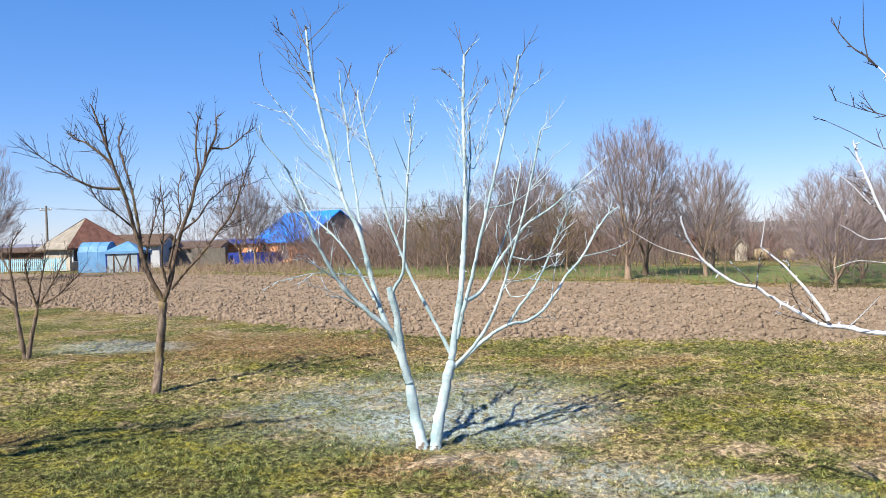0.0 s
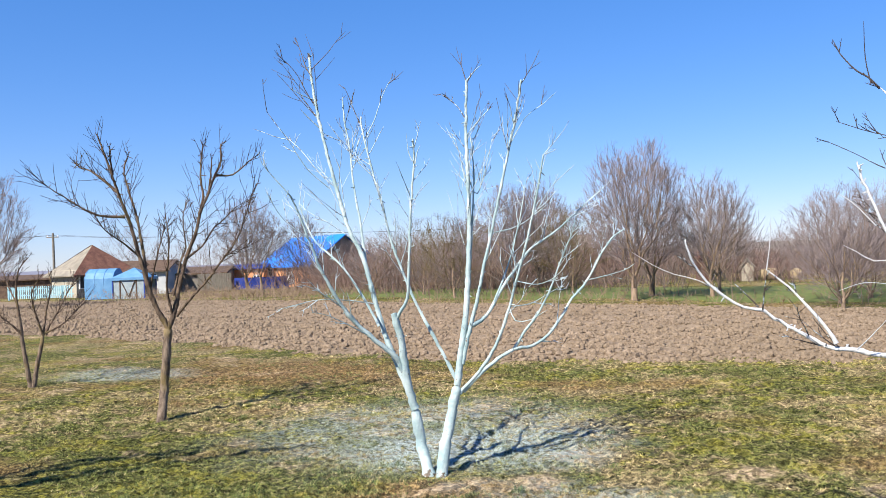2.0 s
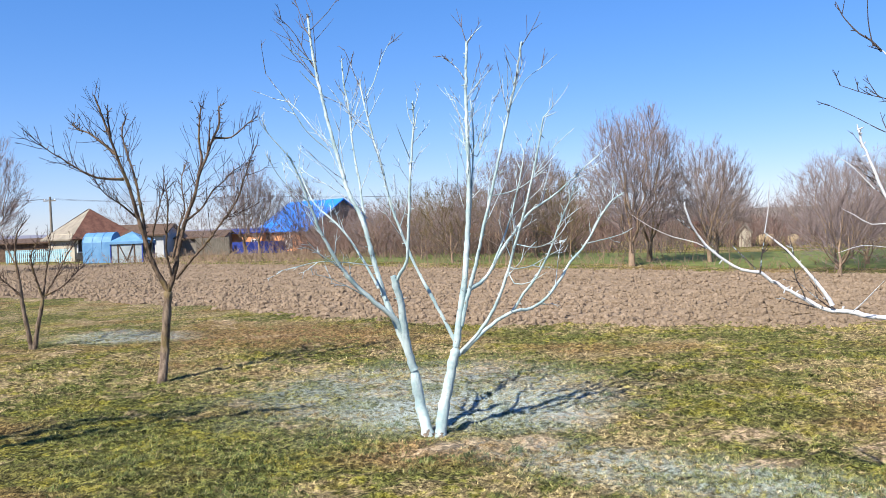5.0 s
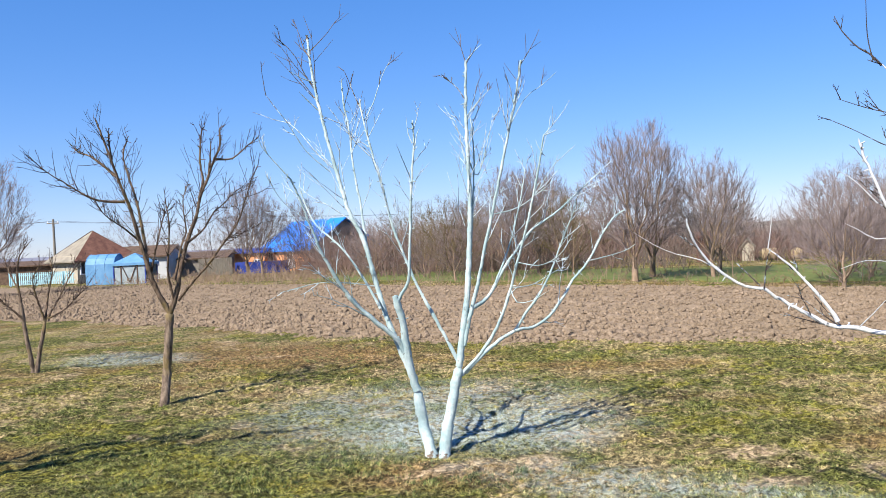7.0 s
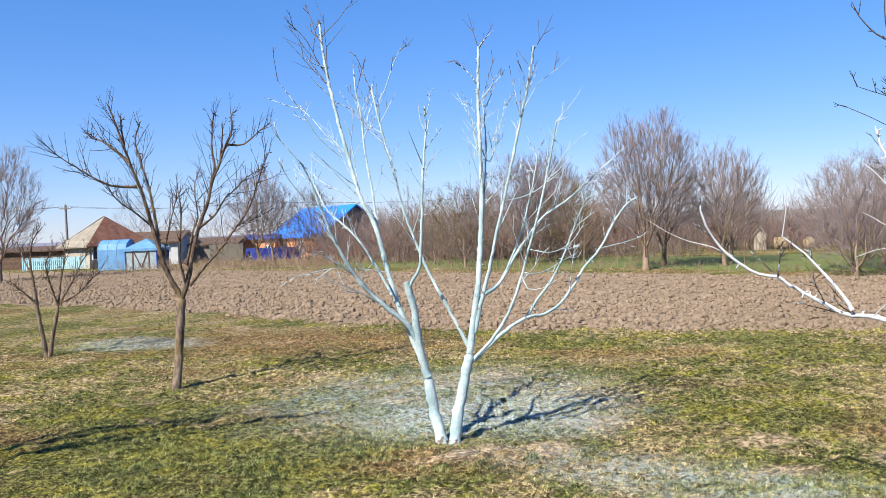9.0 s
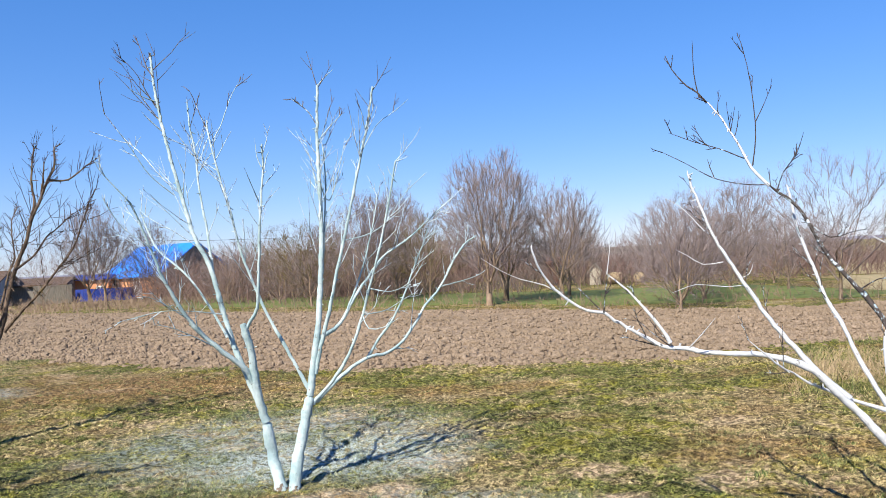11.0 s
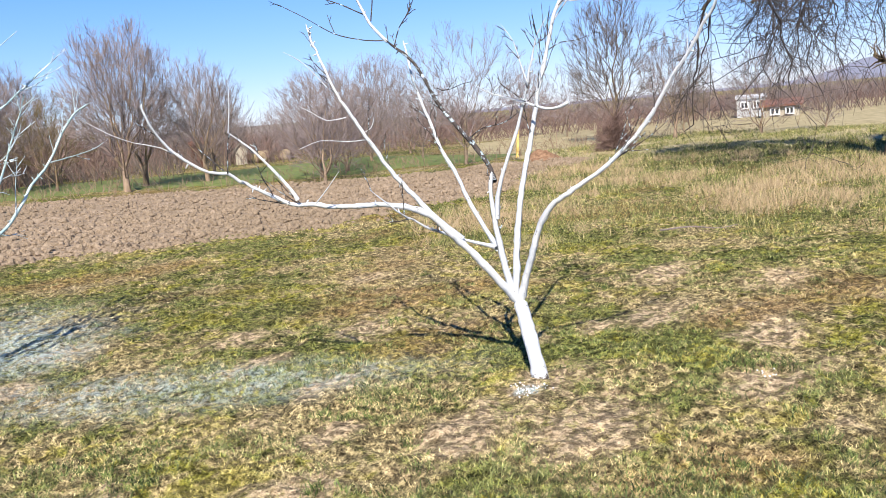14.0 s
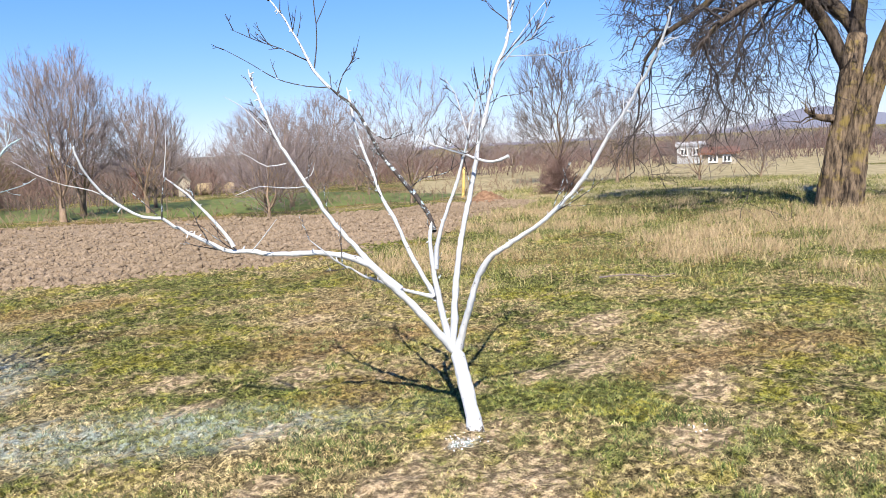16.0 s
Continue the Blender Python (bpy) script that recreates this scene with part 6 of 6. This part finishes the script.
# left-hand farmyard
house("low cream farmhouse with a pale slate and rusty hipped roof", pose(-24.6, 59.6, 0, 0, 0, 50), 4.5, 4.0, 2.0, 3.85, PLASTER, RUSTY, ((-1.6, 0.7, 0.8, 0.9), (0.6, 0.7, 0.8, 0.9)), 0.4, True, 2.3, SLATE)
house("whitewashed outbuilding with a low dark brown roof", pose(-22.6, 60.5, 0), 4.1, 4.0, 1.75, 2.45, PALE_WALL, BROWN_WOOD, ((1.2, 1.15, 0.35, 0.35),), 0.3)
house("long dark shed behind the fence", pose(-33.0, 64, 0), 7.0, 4.0, 1.4, 1.7, BROWN_WOOD, BROWN_WOOD, (), 0.3)


def garden_tunnel():
    ob = thing("garden_tunnel", "arched garden shelter covered with light blue tarpaulin", "shelter", pose(-22.4, 53.0, 0))
    bm = bmesh.new()
    arch = [(0.0, 0.0), (0.0, 1.35), (0.25, 1.72), (0.7, 1.95), (1.0, 2.0), (1.3, 1.95), (1.6, 1.72), (1.7, 1.35), (1.7, 0.0)]
    prism(bm, arch, -0.95, 0.9)
    part("cover", bm_mesh("cover", bm, TARP), ob)
    for i in range(4):
        x = -0.96 + i * 0.62
        t = Tubes()
        t.add(np.array([[(x, y, z) for y, z in arch]]), np.full((1, len(arch)), 0.03), 6)
        part("hoop", t.mesh("hoop", TARP), ob)


def gazebo():
    ob = thing("gazebo", "blue garden gazebo with grey mesh sides", "gazebo", pose(-20.1, 52.0, 0))
    w, d, h = 1.02, 2.2, 1.36
    for x in (-w, -0.55, 0.5, w):
        for y in (0, d):
            box_part("post", (x - 0.035, y - 0.035, -0.05), (x + 0.035, y + 0.035, h), BROWN_WOOD if abs(x) < 1 else BLUE_METAL, ob)
    bm = bmesh.new()
    rim = [bm.verts.new(p) for p in ((-w - 0.1, -0.1, h), (w + 0.1, -0.1, h), (w + 0.1, d + 0.1, h), (-w - 0.1, d + 0.1, h))]
    low = [bm.verts.new((v.co.x, v.co.y, h - 0.16)) for v in rim]
    top = bm.verts.new((0, d / 2, 2.0))
    for i in range(4):
        bm.faces.new((rim[i], rim[(i + 1) % 4], top))
        bm.faces.new((low[i], low[(i + 1) % 4], rim[(i + 1) % 4], rim[i]))
    bm.faces.new(low)
    part("canopy", bm_mesh("canopy", bm, TARP), ob)
    for lo, hi in (((-w + 0.04, 0.0, 0.0), (-0.59, 0.02, h - 0.1)), ((-0.51, 0.0, 0.0), (0.46, 0.02, h - 0.1)), ((0.54, 0.0, 0.0), (w - 0.04, 0.02, h - 0.1)), ((-w, d - 0.02, 0), (w, d, h - 0.1))):
        box_part("side_cloth", lo, hi, TARP_GREY, ob)
    for x0, x1 in ((-0.5, 0.0), (0.45, 0.0)):
        t = Tubes()
        t.add(np.array([[(x0, -0.03, h - 0.15), ((x0 + x1) / 2, -0.03, h / 2), (x1, -0.03, 0.1)]]), np.full((1, 3), 0.03), 5)
        part("brace", t.mesh("brace", BROWN_WOOD), ob)


garden_tunnel()
gazebo()
board_fence("picket_fence", "pale turquoise pointed picket fence", -31.2, 58.3, -25.9, 57.0, 1.0, 0.10, 0.07, TURQUOISE, True)
board_fence("board_fence", "weathered grey board fence", -17.6, 58.6, -15.3, 59.4, 1.35, 0.16, 0.01, GREY_WOOD)
board_fence("metal_fence", "dark blue profiled metal fence", -15.3, 60.0, -10.9, 58.5, 0.95, 0.20, 0.006, BLUE_METAL)
house("orange house with a bright blue metal roof", pose(-12.7, 66.0, 0, 0, 0, -48), 7.6, 6.6, 1.75, 4.0, ORANGE, BLUE_ROOF, ((-2.2, 0.7, 0.7, 0.8), (0.8, 0.7, 0.7, 0.8)), 0.3, gable=GREY_WOOD)
house("small orange shed with a dark flat roof", pose(-15.6, 66, 0), 2.4, 2.4, 1.6, 1.85, ORANGE, BLUE_METAL, ((0.6, 0.5, 0.4, 0.5),), 0.25)
house("low weathered wooden barn", pose(-18.6, 63, 0), 3.6, 4, 1.35, 1.8, GREY_WOOD, BROWN_WOOD, (), 0.25)


def utility_pole(x, y, h):
    ob = thing("utility_pole", "wooden utility pole with a crossarm", "pole", pose(x, y, 0), "utility poles")
    t = Tubes()
    t.add(np.array([[(0, 0, -0.2), (0, 0, h / 2), (0, 0, h)]]), np.array([[0.14, 0.12, 0.1]]), 10)
    part("shaft", t.mesh("shaft", GREY_WOOD), ob)
    box_part("crossarm", (-0.6, -0.14, h - 0.45), (0.6, -0.102, h - 0.35), GREY_WOOD, ob)
    for dx in (-0.5, 0.5):
        box_part("insulator", (dx - 0.04, -0.16, h - 0.348), (dx + 0.04, -0.08, h - 0.22), WHITE_WALL, ob)


utility_pole(-38.0, 80, 5.8)
utility_pole(-20.0, 84, 5.6)
for dx in (-0.5, 0.5):
    pts = []
    for a, b in (((-75, 76, 5.2), (-38, 80, 5.6)), ((-38, 80, 5.6), (-20, 84, 5.4)), ((-20, 84, 5.4), (8, 90, 5.2))):
        for s in np.linspace(0, 1, 12, endpoint=False):
            pts.append([a[i] + (b[i] - a[i]) * s for i in range(3)])
            pts[-1][0] += dx
            pts[-1][2] -= 1.6 * s * (1 - s)
    t = Tubes()
    t.add(np.array([pts]), np.full((1, len(pts)), 0.012), 4)
    tagged(new("power_line", t.mesh("power_line", WIRE)), "thin sagging power line between the poles", "cable")

# gardens behind the far trees
house("white gabled garden hut", pose(15.6, 40.8, 0, 0, 0, -21), 0.58, 1.2, 0.75, 1.10, PLASTER, GREY_WOOD, (), 0.12, False)
house("narrow dark red garden shed", pose(14.0, 43.0, 0, 0, 0, -18), 0.66, 1.4, 1.2, 1.5, RUSTY, RUSTY, (), 0.08)
house("low pale cottage among the trees", pose(7.5, 58, 0, 0, 0, -8), 6, 5, 1.9, 3.0, PLASTER, GREY_WOOD, ((-2, 0.8, 0.8, 1.0), (0, 0.8, 0.8, 1.0), (2, 0.8, 0.8, 1.0)), 0.4)
house("low pale cottage among the trees", pose(3.6, 52, 0, 0, 0, 10), 5, 5, 1.8, 2.7, PLASTER, BROWN_WOOD, ((-1.2, 0.7, 0.8, 0.9), (1.2, 0.7, 0.8, 0.9)), 0.4)
house("long grey farm shed far off", pose(24, 62, 0, 0, 0, -20), 16, 6, 1.3, 2.0, GREY_WOOD, GREY_WOOD, (), 0.3)


def hay_bale(x, y, r, w, turn):
    ob = thing("hay_bale", "round golden hay bale", "hay bale", pose(x, y, r - 0.02, 0, 0, turn), "hay bales")
    rng = np.random.default_rng(int(x * 10))
    t = Tubes()
    k = np.array([-1, -0.96, -0.5, 0, 0.5, 0.96, 1]) * w / 2
    t.add(np.array([[(a, 0, 0) for a in k]]), np.array([[0.02, r * 0.97, r, r * 0.99, r, r * 0.97, 0.02]]), 24)
    part("bale_roll", t.mesh("bale_roll", HAY), ob)


hay_bale(16.7, 40.8, 0.32, 0.75, -20)
hay_bale(17.9, 40.4, 0.30, 0.5, 60)
house("white house with a flat roof far across the meadow", pose(40.3, 27.9, 0, 0, 0, -55), 1.5, 2.2, 1.04, 1.16, PALE_WALL, PALE_WALL, ((-0.35, 0.55, 0.3, 0.28), (0.3, 0.55, 0.3, 0.28)), 0.08)
house("long low farm building with a rusty roof", pose(38.6, 24.9, 0, 0, 0, -58), 1.7, 2.2, 0.6, 0.84, PLASTER, RUSTY, ((-0.3, 0.2, 0.35, 0.25), (0.4, 0.2, 0.3, 0.25)), 0.2)


def yellow_post():
    ob = thing("marker_post", "short yellow-painted wooden post at the field corner", "post", pose(17.9, 20.9, 0, 0, 6, 0))
    t = Tubes()
    t.add(np.array([[(0, 0, -0.1), (0, 0, 0.5), (0, 0, 1.02), (0, 0, 1.03)]]), np.array([[0.055, 0.05, 0.045, 0.004]]), 10)
    part("shaft", t.mesh("shaft", YELLOW), ob)


yellow_post()


def fallen_branch(x, y, turn, size, seed):
    rng = np.random.default_rng(seed)
    ob = thing("fallen_branch", "dry broken branch lying in the grass", "branch", pose(x, y, 0.03, 0, 0, turn), "fallen branches")
    line = spline(((0, 0, 0), (size * 0.4, 0.05, 0.03), (size * 0.75, -0.02, 0.02), (size, 0.06, 0.05)), 0.05)
    t = Tubes()
    t.add(line[None], np.linspace(0.011, 0.004, len(line))[None], 6)
    part("stick", t.mesh("stick", TWIG_FAR), ob)
    for one in offspring(rng, line[None], 4, 0.3, 0.95, 40, 0.3, 0.05, 4, 0.04):
        t = Tubes()
        t.add(one[None], np.linspace(0.005, 0.002, 4)[None], 4)
        part("twig", t.mesh("twig", TWIG_TAN), ob)


fallen_branch(7.9, 5.9, -60, 0.9, 3)


def lime_lumps():
    """Crumbs of spilt lime at the foot of the white tree and on the grass."""
    rng = np.random.default_rng(6)
    for cx, cy, n, spread in ((3.18, 2.74, 60, 0.05), (4.32, 1.95, 10, 0.04)):
        ob = thing("lime_crumbs", "small heap of spilt white lime crumbs on the soil", "lime", pose(cx, cy, 0))
        for i in range(n):
            bm = bmesh.new()
            bmesh.ops.create_icosphere(bm, subdivisions=1, radius=rng.uniform(0.002, 0.0065))
            px, py = rng.normal(size=2) * spread
            for v in bm.verts:
                v.co *= rng.uniform(0.7, 1.3)
                v.co += Vector((px, py, float(ground_height(np.array([cx + px]), np.array([cy + py]))[0]) + 0.008))
            part("crumb", bm_mesh("crumb", bm, WHITE_WALL), ob)


lime_lumps()


def fence_sign():
    ob = thing("sign_board", "white board fixed to the end of the blue fence", "sign", pose(-10.8, 58.3, 0))
    box_part("panel", (-0.25, -0.04, 0.35), (0.25, 0.0, 1.05), WHITE_WALL, ob)
    box_part("post", (-0.04, 0.002, -0.1), (0.04, 0.08, 1.0), GREY_WOOD, ob)


fence_sign()


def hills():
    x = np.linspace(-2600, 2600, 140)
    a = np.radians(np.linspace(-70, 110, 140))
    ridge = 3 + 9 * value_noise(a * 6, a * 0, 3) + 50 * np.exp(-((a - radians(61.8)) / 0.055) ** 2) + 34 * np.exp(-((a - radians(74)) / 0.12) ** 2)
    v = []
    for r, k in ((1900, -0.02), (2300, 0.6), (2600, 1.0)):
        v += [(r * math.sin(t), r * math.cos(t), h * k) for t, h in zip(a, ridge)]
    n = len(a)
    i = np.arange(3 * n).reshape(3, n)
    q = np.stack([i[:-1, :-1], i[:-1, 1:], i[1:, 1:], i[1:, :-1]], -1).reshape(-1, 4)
    tagged(new("backdrop", mesh_of("backdrop", v, q.ravel(), np.full(len(q), 4), HILL, True)), "low hills on the horizon with haze painted as a pale-blue glow", "hills", "", "structure")


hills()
